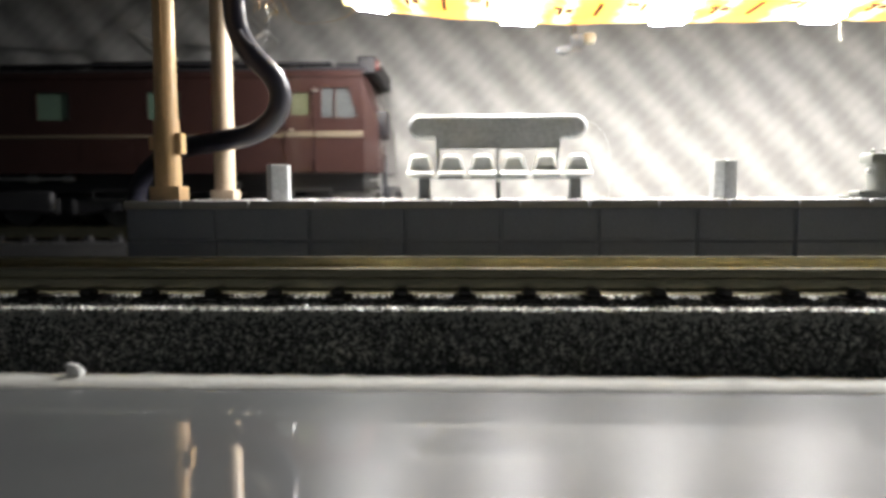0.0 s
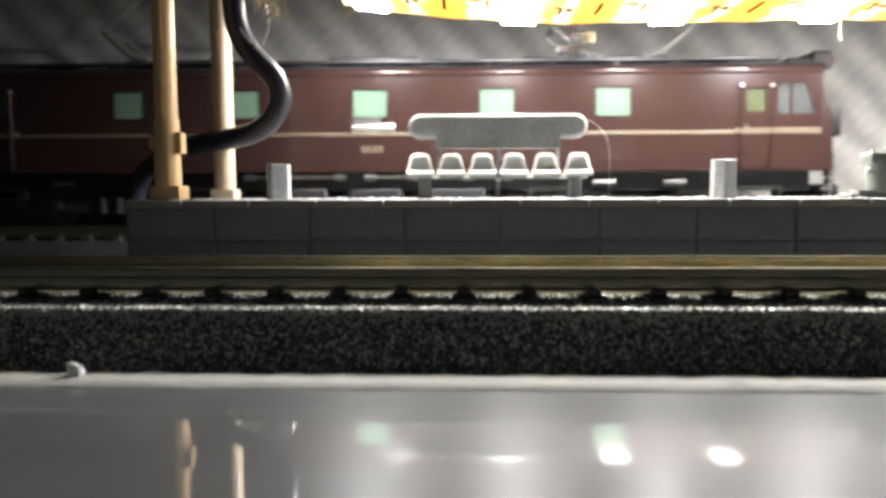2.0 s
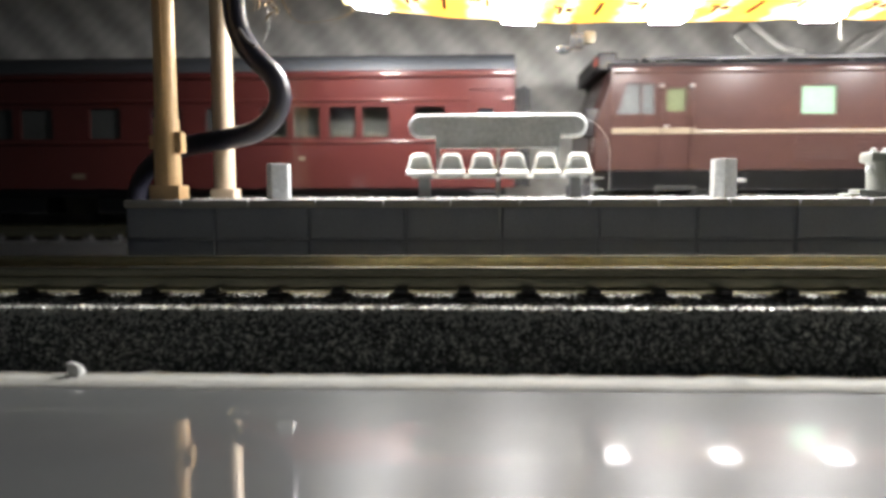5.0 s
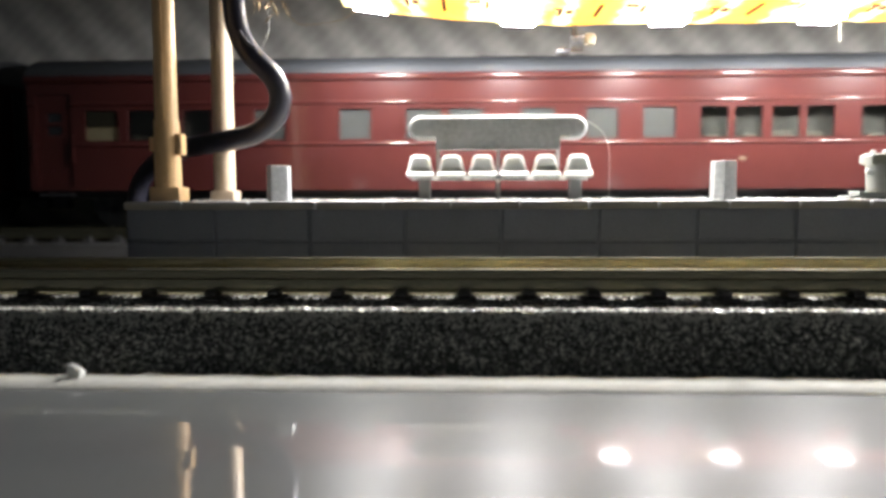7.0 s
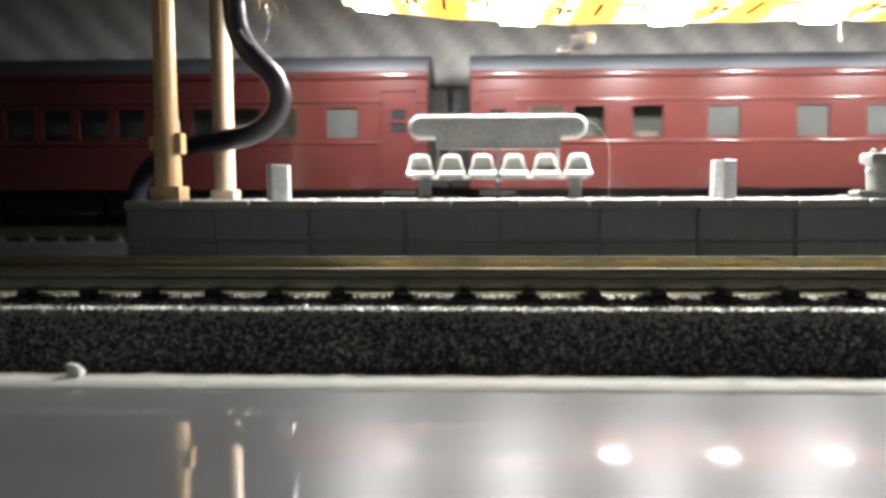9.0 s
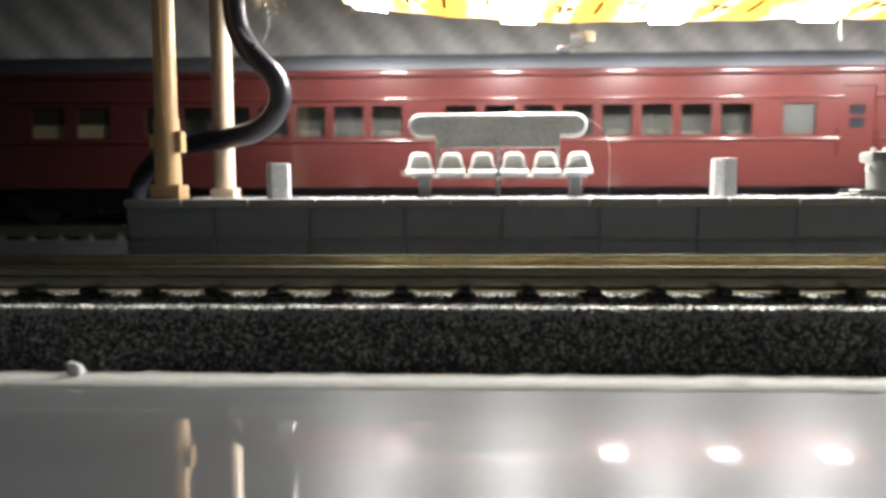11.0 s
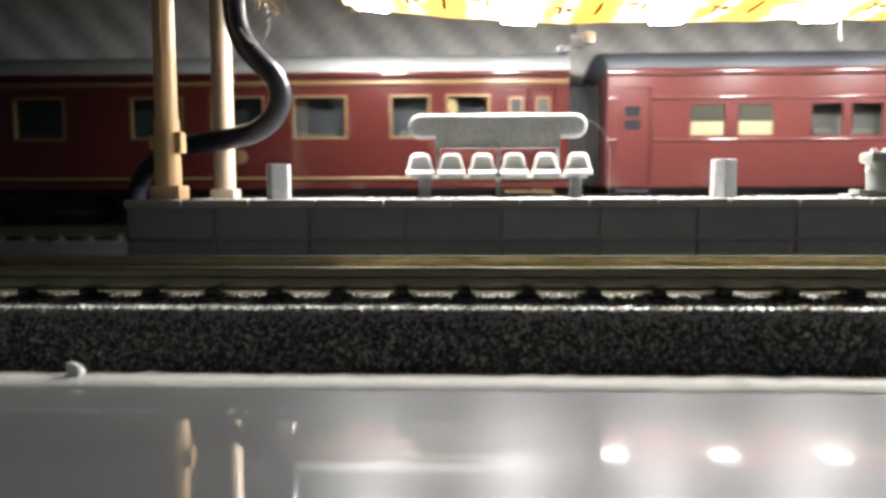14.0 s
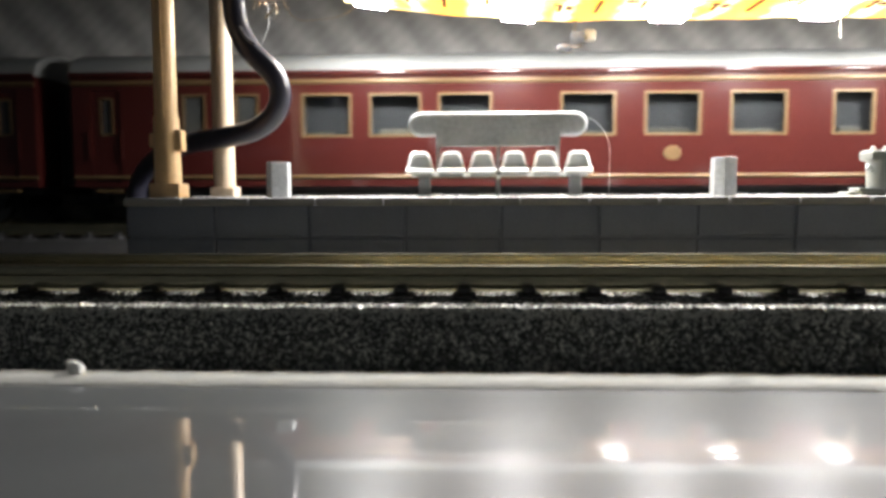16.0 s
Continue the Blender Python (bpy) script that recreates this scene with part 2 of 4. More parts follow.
def tube(bm, pts, r, n=10, taper=None):
    """A round tube along a smooth line through the points."""
    P = [Vector(p) for p in pts]
    line = []
    for i in range(len(P) - 1):
        p0, p1, p2, p3 = P[max(i - 1, 0)], P[i], P[i + 1], P[min(i + 2, len(P) - 1)]
        for k in range(8):
            t = k / 8
            line.append(0.5 * ((2 * p1) + (p2 - p0) * t + (2 * p0 - 5 * p1 + 4 * p2 - p3) * t * t + (3 * p1 - p0 - 3 * p2 + p3) * t ** 3))
    line.append(P[-1])
    rings, side = [], None
    for i, c in enumerate(line):
        d = (line[min(i + 1, len(line) - 1)] - line[max(i - 1, 0)]).normalized()
        side = d.orthogonal().normalized() if side is None else (side - d * side.dot(d)).normalized()
        up = d.cross(side)
        rr = r if taper is None else r + (taper - r) * i / len(line)
        rings.append([bm.verts.new(c + (side * math.cos(2 * math.pi * k / n) + up * math.sin(2 * math.pi * k / n)) * rr) for k in range(n)])
    for a, b in zip(rings, rings[1:]):
        for k in range(n):
            bm.faces.new((a[k], a[(k + 1) % n], b[(k + 1) % n], b[k]))
    bm.faces.new(rings[0][::-1])
    bm.faces.new(rings[-1])


def mesh_of(name, bm, material, smooth=False):
    bmesh.ops.recalc_face_normals(bm, faces=bm.faces)
    me = bpy.data.meshes.new(name)
    bmesh.ops.scale(bm, vec=(MM, MM, MM), verts=bm.verts)
    bm.to_mesh(me)
    bm.free()
    me.materials.append(material)
    if smooth:
        for p in me.polygons:
            p.use_smooth = True
        me.set_sharp_from_angle(angle=radians(38))
    return me


def part(name, bm, material, parent=None, label="", smooth=True, kind=""):
    ob = new(name, bm if isinstance(bm, bpy.types.Mesh) else mesh_of(name, bm, material, smooth))
    if parent is not None:
        ob.parent = parent
    return tagged(ob, label, kind=kind)


def thing(name, x, y, z, label, category, group="", kind=""):
    ob = new(name)
    ob.empty_display_size = 0.003
    ob.location = (x * MM, y * MM, z * MM)
    return tagged(ob, label, category, group, kind)


def B():
    return bmesh.new()


def shape(fn, *a, **k):
    bm = bmesh.new()
    fn(bm, *a, **k)
    return bm


# ---- large structure ----
def make_room():
    tagged(part("table_top", shape(bx, -700, 700, -500, 39.2, -8, 0, 0.3), SHEET, smooth=False),
           "glossy grey sheet with a mirror-like sheen", "table top", kind="structure")
    tagged(part("ground", shape(bx, -700, 700, 39.25, 700, -9, -0.05), BEDSHADE, smooth=False),
           "dark baseboard under the model tracks", "baseboard", kind="structure")
    bm = B()
    N = 160
    rows = []
    rnd = random.Random(3)
    for i in range(N + 1):
        x = -90 + 180 * i / N
        a, b = rnd.uniform(-0.10, 0.10), rnd.uniform(-0.12, 0.12)
        rows.append([bm.verts.new((x, 35.40 + a, 0.02)), bm.verts.new((x, 35.62 + a, 0.16)), bm.verts.new((x, 38.2 + b, 0.2 + b * 0.3)), bm.verts.new((x, 38.45 + b, 0.02))])
    for p, q in zip(rows, rows[1:]):
        for k in range(3):
            bm.faces.new((p[k], q[k], q[k + 1], p[k + 1]))
    tagged(part("trim", bm, STRIP_WHITE), "white fibrous edging strip on the sheet", "edging", kind="structure")
    tagged(part("backdrop", shape(bx, -700, 700, 114.5, 118.5, -0.05, 400), CLOTH, smooth=False),
           "grey twill cloth hung behind the tracks", "backdrop", kind="structure")



# ---- track ----
def rail_profile(y):
    h = [(-0.95, 0), (0.95, 0), (0.95, 0.20), (0.30, 0.36), (0.28, 0.95), (0.55, 1.10), (0.55, 1.52), (0.42, 1.64), (-0.42, 1.64), (-0.55, 1.52), (-0.55, 1.10),
         (-0.28, 0.95), (-0.30, 0.36), (-0.95, 0.20)]
    return [(y + a, 3.75 + b) for a, b in h]


def make_track(name, cy, x0, x1, grains_to, label, first, lift=0.0):
    tr = thing(name, 0, cy, lift, label, "model track", "tracks beside the platform")
    prof = [(-12.2, -lift), (12.2, -lift), (12.15, 0.02), (8.9, 3.15), (6.5, 3.3), (-6.5, 3.3), (-8.9, 3.15), (-12.15, 0.02)]
    # the far track's bed takes the darker copy, shade included
    part("roadbed", shape(prism, prof, x0, x1), BEDSHADE if lift > 0 else ROADBED, tr)
    for y in (-4.5, 4.5):
        part("rail", shape(prism, rail_profile(y), x0, x1), RAIL, tr, "nickel-silver rail with a worn bright head", smooth=False)
    bm = B()
    bx(bm, -0.75, 0.75, -6.6, 6.6, 2.9, 3.68, 0.1)
    for y in (-4.5, 4.5):
        for s in (-1, 1):
            bx(bm, -0.42, 0.42, y + s * 1.05 - 0.5, y + s * 1.05 + 0.5, 3.6, 4.12, 0.18, 2)
    for y in (-6.0,):
        bx(bm, -0.95, 0.95, y - 0.7, y + 0.2, 2.9, 3.5, 0.2)
    me = mesh_of("sleeper", bm, SLEEPER, True)
    x = first
    while x > x0 + 4.21:
        x -= 4.21
    while x < x1:
        o = part("sleeper", me, None, tr)
        o.location.x = x * MM
        x += 4.21
    # loose grains over the shoulder and the bed
    rnd = random.Random(11)
    V, Fc = [], []
    gx0, gx1, ys = grains_to
    for i in range(ys):
        gx = rnd.uniform(gx0, gx1)
        k = rnd.random()
        if k < 0.11:
            y, z = rnd.gauss(-8.95, 0.22), rnd.gauss(3.2, 0.06)
        elif k < 0.58:
            s = rnd.random()
            y, z = -12.2 + 3.3 * s, 3.15 * s
        elif k < 0.80:
            s = rnd.random()
            y, z = -8.9 + 3.2 * s, 3.15 + 0.15 * s
        else:
            y, z = rnd.uniform(-5.6, 5.6), 3.3
        r = rnd.uniform(0.05, 0.135)
        q = Euler((rnd.uniform(0, 6), rnd.uniform(0, 6), rnd.uniform(0, 6))).to_matrix()
        n = len(V)
        for d in ((1, 0, 0), (-1, 0, 0), (0, 1, 0), (0, -1, 0), (0, 0, 1), (0, 0, -1)):
            p = q @ (Vector(d) * r * rnd.uniform(0.7, 1.3))
            V.append(((gx + p.x) * MM, (y + p.y) * MM, max(0.02, z + 0.05 + p.z) * MM))
        for f in ((0, 2, 4), (2, 1, 4), (1, 3, 4), (3, 0, 4), (2, 0, 5), (1, 2, 5), (3, 1, 5), (0, 3, 5)):
            Fc.append(tuple(n + i for i in f))
    if lift <= 0:
        GV, GF = [], []
        for i in range(6900):
            if i < 6400:
                r = rnd.uniform(0.06, 0.15) if i < 5000 else rnd.uniform(0.10, 0.20)
                edge = rnd.gauss(-9.05, 0.38) if i < 5000 else rnd.gauss(-8.8, 0.2)
                c = Vector((rnd.uniform(gx0, gx1), edge, 3.2 + min(0, edge + 8.95) * 0.95 + rnd.uniform(0.0, 0.12)))
            else:
                r, c = rnd.uniform(0.06, 0.13), Vector((rnd.uniform(gx0, gx1), rnd.uniform(-3.5, 3.5), 3.42))
            q = Euler((rnd.uniform(0, 6), rnd.uniform(0, 6), rnd.uniform(0, 6))).to_matrix()
            n = len(GV)
            for d in ((1, 0, 0), (-1, 0, 0), (0, 1, 0), (0, -1, 0), (0, 0, 1), (0, 0, -1)):
                GV.append(tuple((c + q @ (Vector(d) * r * rnd.uniform(0.7, 1.2))) * MM))
            for f in ((0, 2, 4), (2, 1, 4), (1, 3, 4), (3, 0, 4), (2, 0, 5), (1, 2, 5), (3, 1, 5), (0, 3, 5)):
                GF.append(tuple(n + k for k in f))
        me = bpy.data.meshes.new("glitter")
        me.from_pydata(GV, [], GF)
        me.materials.append(GLINT)
        part("glitter", me, None, tr, "milky glittering flecks on the ballast shoulder", kind="stuff")
        GV, GF = [], []
        for i in range(3000):
            # pale grains standing proud all down the slope; their colour paints in its sparkle
            k = rnd.random() ** 0.75
            r = rnd.choice((0.05, 0.06, 0.07, 0.08, 0.10, 0.13))
            c = Vector((rnd.uniform(gx0, gx1), -12.35 + 3.3 * k, 3.15 * k + 0.18))
            q = Euler((rnd.uniform(0, 6), rnd.uniform(0, 6), rnd.uniform(0, 6))).to_matrix()
            n = len(GV)
            for d in ((1, 0, 0), (-1, 0, 0), (0, 1, 0), (0, -1, 0), (0, 0, 1), (0, 0, -1)):
                GV.append(tuple((c + q @ (Vector(d) * r * rnd.uniform(0.7, 1.2))) * MM))
            for f in ((0, 2, 4), (2, 1, 4), (1, 3, 4), (3, 0, 4), (2, 0, 5), (1, 2, 5), (3, 1, 5), (0, 3, 5)):
                GF.append(tuple(n + k for k in f))
        me = bpy.data.meshes.new("pale_gravel")
        me.from_pydata(GV, [], GF)
        me.materials.append(PALEGRAIN)
        part("pale_gravel", me, None, tr, "pale grains scattered on the ballast slope in place of its sparkle", kind="stuff")
        GV, GF = [], []
        for i in range(620):
            # thin flakes added on edge along the crest as glints, lit through from behind
            r = rnd.choice((0.06, 0.07, 0.08, 0.10, 0.13))
            c = Vector((rnd.uniform(gx0, gx1), rnd.gauss(-9.06, 0.08), 3.33 + rnd.uniform(0.0, 0.08)))
            q = Euler((radians(rnd.gauss(80, 15)), rnd.uniform(0, 6), radians(rnd.gauss(0, 35))), "YXZ").to_matrix()
            n = len(GV)
            for k in range(6):
                w = r * rnd.uniform(0.7, 1.2)
                GV.append(tuple((c + q @ Vector((w * math.cos(k * 1.047), w * math.sin(k * 1.047), 0))) * MM))
            GF.append(tuple(n + k for k in range(6)))
        me = bpy.data.meshes.new("mica")
        me.from_pydata(GV, [], GF)
        me.materials.append(CRESTFLAKE)
        part("mica", me, None, tr, "thin clear flakes added along the ballast crest as glints", kind="stuff")
    me = bpy.data.meshes.new("ballast")
    me.from_pydata(V, [], Fc)
    # far grains are coloured as if in shade
    me.materials.append(BEDSHADE if lift > 0 else GRAIN)
    part("ballast", me, None, tr, "black glittering ballast grains", kind="stuff")


# ---- platform ----
PX0, PX1, PY0, PY1, PZ = -31.1, 84.0, 62.0, 85.5, 9.72


def make_platform():
    pf = thing("platform", 0, 0, 0, "grey moulded plastic station platform with panelled side", "platform", kind="structure")
    part("core", shape(bx, PX0 + 0.3, PX1, PY0 + 0.24, PY1 - 0.3, 0, PZ - 0.75), STONE, pf, smooth=False)
    part("deck", shape(bx, PX0 + 0.25, PX1, PY0 + 1.9, PY1 - 1.9, PZ - 0.75, PZ - 0.03), DECK, pf, "dusty pale platform surface", smooth=False)
    part("plinth", shape(bx, PX0 + 0.2, PX1, PY0 + 0.04, PY0 + 0.23, 0, 3.3), STONE, pf, smooth=False)
    xs = [PX0 + 0.15, -22.83]
    while xs[-1] < PX1 - 8.6:
        xs.append(xs[-1] + 8.585)
    up, lo = None, None
    for a, b in zip(xs, xs[1:]):
        if b - a < 8.6 and up is None and a > -25:
            up = mesh_of("panel", shape(bx, 0.11, 8.475, 0, 0.36, 6.22, 9.0, 0.10), STONE)
            lo = mesh_of("panel", shape(bx, 0.11, 8.475, 0, 0.36, 3.4, 6.02, 0.10), STONE)
        for me, z0, z1 in ((up, 6.22, 9.0), (lo, 3.4, 6.02)):
            if a < -25:
                o = part("panel", shape(bx, 0.0, b - a - 0.11, 0, 0.36, z0, z1, 0.10), STONE, pf, smooth=False)
            else:
                o = part("panel", me, None, pf)
            o.location = (a * MM, PY0 * MM, 0)
    ticks = [PX0, -25.8]
    while ticks[-1] < PX1 - 6.2:
        ticks.append(ticks[-1] + 6.075)
    edge = mesh_of("coping_slab", shape(bx, 0.07, 6.005, -0.25, 1.85, -0.72, 0, 0.14, 2), COPING, True)
    for row in (0, 1):
        for a, b in zip(ticks, ticks[1:]):
            o = part("coping_slab", shape(bx, 0, b - a - 0.07, -0.25, 1.85, -0.72, 0, 0.14, 2) if a < -30 else edge, COPING, pf)
            if row == 0:
                o.location = (a * MM, PY0 * MM, PZ * MM)
            else:
                o.location, o.rotation_euler = (b * MM, PY1 * MM, PZ * MM), (0, 0, math.pi)
    # crumbs of dust on the deck
    rnd = random.Random(5)
    bm = B()
    for i in range(420):
        x, y, r = rnd.uniform(PX0 + 1, 60), rnd.uniform(PY0 + 0.6, PY1 - 0.5), rnd.uniform(0.04, 0.16)
        bmesh.ops.create_icosphere(bm, subdivisions=1, radius=r, matrix=Matrix.Translation((x, y, PZ + r * 0.3)) @ Matrix.Diagonal((1.5, 1, 0.7, 1)))
    part("dust", bm, THREAD, pf, "pale dust crumbs", kind="stuff")


# ---- things on the platform ----
def make_columns():
    c = thing("canopy_column", -28.1, 64.6, PZ, "tan plastic canopy column with a clamp, on the platform edge", "column", "canopy columns")
    part("base_block", shape(bx, -1.36, 1.5, -1.2, 1.2, 0, 1.35, 0.14, 2), TAN, c)
    part("shaft", shape(cyl, (0.0, 0, 7.4), (0.05, 0, 25), 1.03, 0.94, 24), TAN, c)
    part("collar", shape(cyl, (0.0, 0, 1.3), (0.0, 0, 7.5), 1.22, 1.14, 24), TAN, c)
    bm = B()
    bx(bm, 0.95, 1.62, -0.7, 0.6, 4.3, 6.3, 0.18, 2)
    bx(bm, -1.5, 0.9, -0.5, 0.6, 4.7, 6.0, 0.12, 2)
    part("clamp", bm, TAN, c)
    part("mould_seam", shape(bx, 0.10, 0.22, -1.06, -0.8, 7.5, 25), TAN, c)
    c = thing("canopy_column", -26.9, 76.2, PZ, "pale cream plastic canopy column behind the tan one", "column", "canopy columns")
    part("base_block", shape(bx, -1.2, 1.45, -1.2, 1.2, 0, 1.1, 0.14, 2), CREAM, c)
    part("shaft", shape(cyl, (0.08, 0, 1.05), (0.03, 0, 27), 1.14, 1.10, 24), CREAM, c)


def make_bench():
    b = thing("platform_bench", 3.07, 72.1, PZ, "grey plastic platform bench with six shell seats", "bench")
    part("beam", shape(bx, -9.0, 9.2, 0.2, 0.9, 2.05, 2.4, 0.08), DGREY, b)
    for x in (-7.6, 0.0, 7.9):
        bm = B()
        w = 0.62 if x else 0.22
        bx(bm, x - w, x + w, -0.1, 0.6, 0, 2.1, 0.08)
        if x:
            bx(bm, x - 0.8, x + 0.8, -0.3, 0.8, 0, 0.2, 0.05)
        else:
            bmesh.ops.create_cone(bm, cap_ends=True, segments=10, radius1=0.05, radius2=0.5, depth=0.9, matrix=Matrix.Translation((0, -0.45, 2.05)))
        part("leg", bm, BENCHLEG, b)
    # one shell: a dished back with a rolled rim, and a pan
    bm = B()
    out = [(-1.42, 2.72), (-1.40, 2.95), (-1.22, 3.4), (-1.05, 4.2), (-0.85, 4.52), (-0.5, 4.66), (0.5, 4.66), (0.85, 4.52), (1.05, 4.2), (1.22, 3.4), (1.40, 2.95), (1.42, 2.72)]
    inn = [(-1.00, 3.0), (-0.97, 3.1), (-0.84, 3.45), (-0.70, 3.95), (-0.58, 4.13), (-0.35, 4.2), (0.35, 4.2), (0.58, 4.13), (0.70, 3.95), (0.84, 3.45), (0.97, 3.1), (1.00, 3.0)]
    rings = []
    for k, y in ((0.0, 0.5), (-0.06, 0.22), (0.22, -0.06), (0.62, -0.36), (0.86, -0.38), (1.0, -0.05)):
        rings.append([bm.verts.new((a[0] + (c[0] - a[0]) * k, y + (a[1] - 2.3) * 0.10, a[1] + (c[1] - a[1]) * k)) for a, c in zip(out, inn)])
    n = len(out)
    for p, q in zip(rings, rings[1:]):
        for i in range(n):
            j = (i + 1) % n
            bm.faces.new((p[i], p[j], q[j], q[i]))
    bm.faces.new(rings[-1])
    bm.faces.new(rings[0][::-1])
    prism(bm, [(-1.05, 2.38), (1.2, 2.38), (1.2, 2.9), (-0.3, 2.98), (-0.62, 2.88), (-0.84, 2.68), (-1.05, 2.60)], -1.4, 1.4)
    me = mesh_of("seat", bm, SEATP, True)
    for i, x in enumerate((-8.05, -4.82, -1.62, 1.62, 4.85, 8.15)):
        o = part("seat", me, None, b)
        o.location.x = x * MM
        if i in (0, 5):
            o.rotation_euler.z = radians(4 if i == 0 else -4)
    for x in (-6.43, -3.22, 0.0, 3.23, 6.5):
        w, d = (0.42, 0.62) if x == 0 else (0.34, 0.3)
        bm = B()
        prism(bm, [(-0.95, 2.36 - d), (-0.1, 2.36 - d), (-0.1, 2.52), (-0.5, 2.52)], x - w, x + w)
        if x == 0:
            for v in bm.verts:
                if v.co.z < 2.3:
                    v.co.x *= 0.25
        part("bracket", bm, SEATP, b)
    for x in (-6.3, 0.05, 6.3):
        part("post_bracket", shape(bx, x - 0.2, x + 0.2, 0.85, 2.35, 2.1, 2.36, 0.04), DGREY, b)
    s = thing("station_sign", 3.07, 74.2, PZ, "blank grey plastic station name board with rounded ends", "sign")
    bm = B()
    prof = []
    for cx, a0 in ((8.1, -90), (-8.1, 90)):
        for k in range(9):
            a = radians(a0 + 180 * k / 8)
            prof.append((cx + 1.3 * math.cos(a), 7.55 + 1.3 * math.sin(a)))
    slab(bm, prof, -0.6, 0.6)
    bmesh.ops.remove_doubles(bm, verts=bm.verts, dist=0.001)
    bmesh.ops.bevel(bm, geom=[e for e in bm.edges if abs(e.verts[0].co.y - e.verts[1].co.y) < 0.01], offset=0.57, segments=5, affect="EDGES", profile=0.5)
    part("board", bm, DGREY, s)
    part("lower_panel", shape(bx, -6.5, 6.5, -0.61, 0.35, 5.25, 6.95, 0.04), DGREY, s)
    for x in (-6.3, 0.05, 6.3):
        part("post", shape(bx, x - 0.18, x + 0.18, -0.2, 0.2, 2.36, 5.3, 0.05), DGREY, s)
    bm = B()
    tube(bm, [(9.0, -0.6, 8.2), (10.2, -0.7, 7.6), (11.3, -0.7, 6.2), (11.6, -0.7, 4.5), (11.62, -0.6, 2.2), (11.6, -0.5, 0.05)], 0.02, 5)
    part("thread", bm, THREAD, s, "stray pale hair caught on the board")


def make_small():
    for x, z, y in ((-18.1, 3.35, 66), (23.8, 3.6, 66)):
        b = thing("litter_bin", x, y, PZ, "small grey plastic litter bin on the platform", "bin", "platform bins")
        prof = [(-1.04, -0.3), (-0.36, -1.15), (1.04, -0.35), (1.04, 0.9), (-1.04, 0.9)]
        bm = B()
        A = [bm.verts.new((px, py, 0)) for px, py in prof]
        C = [bm.verts.new((px * 0.97, py * 0.97, z)) for px, py in prof]
        for i in range(5):
            bm.faces.new((A[i], A[(i + 1) % 5], C[(i + 1) % 5], C[i]))
        bm.faces.new(A[::-1])
        bm.faces.new(C)
        bmesh.ops.bevel(bm, geom=list(bm.edges), offset=0.05, segments=1, affect="EDGES", profile=0.5)
        part("bin_body", bm, DGREY, b, smooth=False)
    w = thing("wash_stand", 38.3, 66.5, PZ, "grey plastic wash stand on a flat splayed foot", "wash stand")
    bm = B()
    bx(bm, -3.3, 3.3, -1.0, 1.2, 0, 0.38, 0.14, 2)
    bx(bm, -2.4, 2.4, -0.9, 1.0, 0.35, 0.75, 0.14, 2)
    part("foot", bm, STANDG, w)
    bm = B()
    cyl(bm, (0, 0, 0.7), (0, 0, 3.3), 1.15, 1.3, 14)
    part("stem", bm, STANDG, w)
    bm = B()
    bx(bm, -1.5, 1.9, -1.1, 1.2, 3.2, 4.2, 0.3, 2)
    for x in (-1.0, 0.1, 1.2):
        bmesh.ops.create_uvsphere(bm, u_segments=8, v_segments=6, radius=0.28, matrix=Matrix.Translation((x, -0.4, 4.3)))
    part("basin", bm, STANDG, w)
    bm = B()
    bmesh.ops.create_uvsphere(bm, u_segments=8, v_segments=6, radius=0.3, matrix=Matrix.Translation((-1.45, -0.6, 2.55)))
    cyl(bm, (-1.45, -0.6, 2.5), (-0.8, 0, 2.4), 0.18, 0.18, 8)
    part("tap", bm, GREY, w)
    bm = B()
    bmesh.ops.create_icosphere(bm, subdivisions=2, radius=0.62)
    for v in bm.verts:
        v.co *= 1 + 0.28 * noise.noise(v.co * 2.2)
        v.co = Vector((v.co.x * 0.85, v.co.y * 0.7, max(v.co.z, -0.3) * 0.8 + 0.40 + 0.5 * max(0, 0.1 - v.co.x) * (v.co.z > -0.2)))
    tagged(part("white_crumb", bm, CRUMB), "small white foam crumb lying on the edging", "crumb").location = (-21.9 * MM, 37.5 * MM, -0.1 * MM)


def make_hair():
    h = thing("stray_hair", 5.0, 40, 0, "thin pale hair lying on the ballast slope", "hair")
    bm = B()
    tube(bm, [(x - 5.0, y - 40.35, z) for x, y, z in [(1.38, 41.2, 1.18), (3.22, 40.9, 1.05), (4.36, 40.0, 0.59), (5.05, 38.7, 0.13)]], 0.028, 5)
    part("strand", bm, THREAD, h)


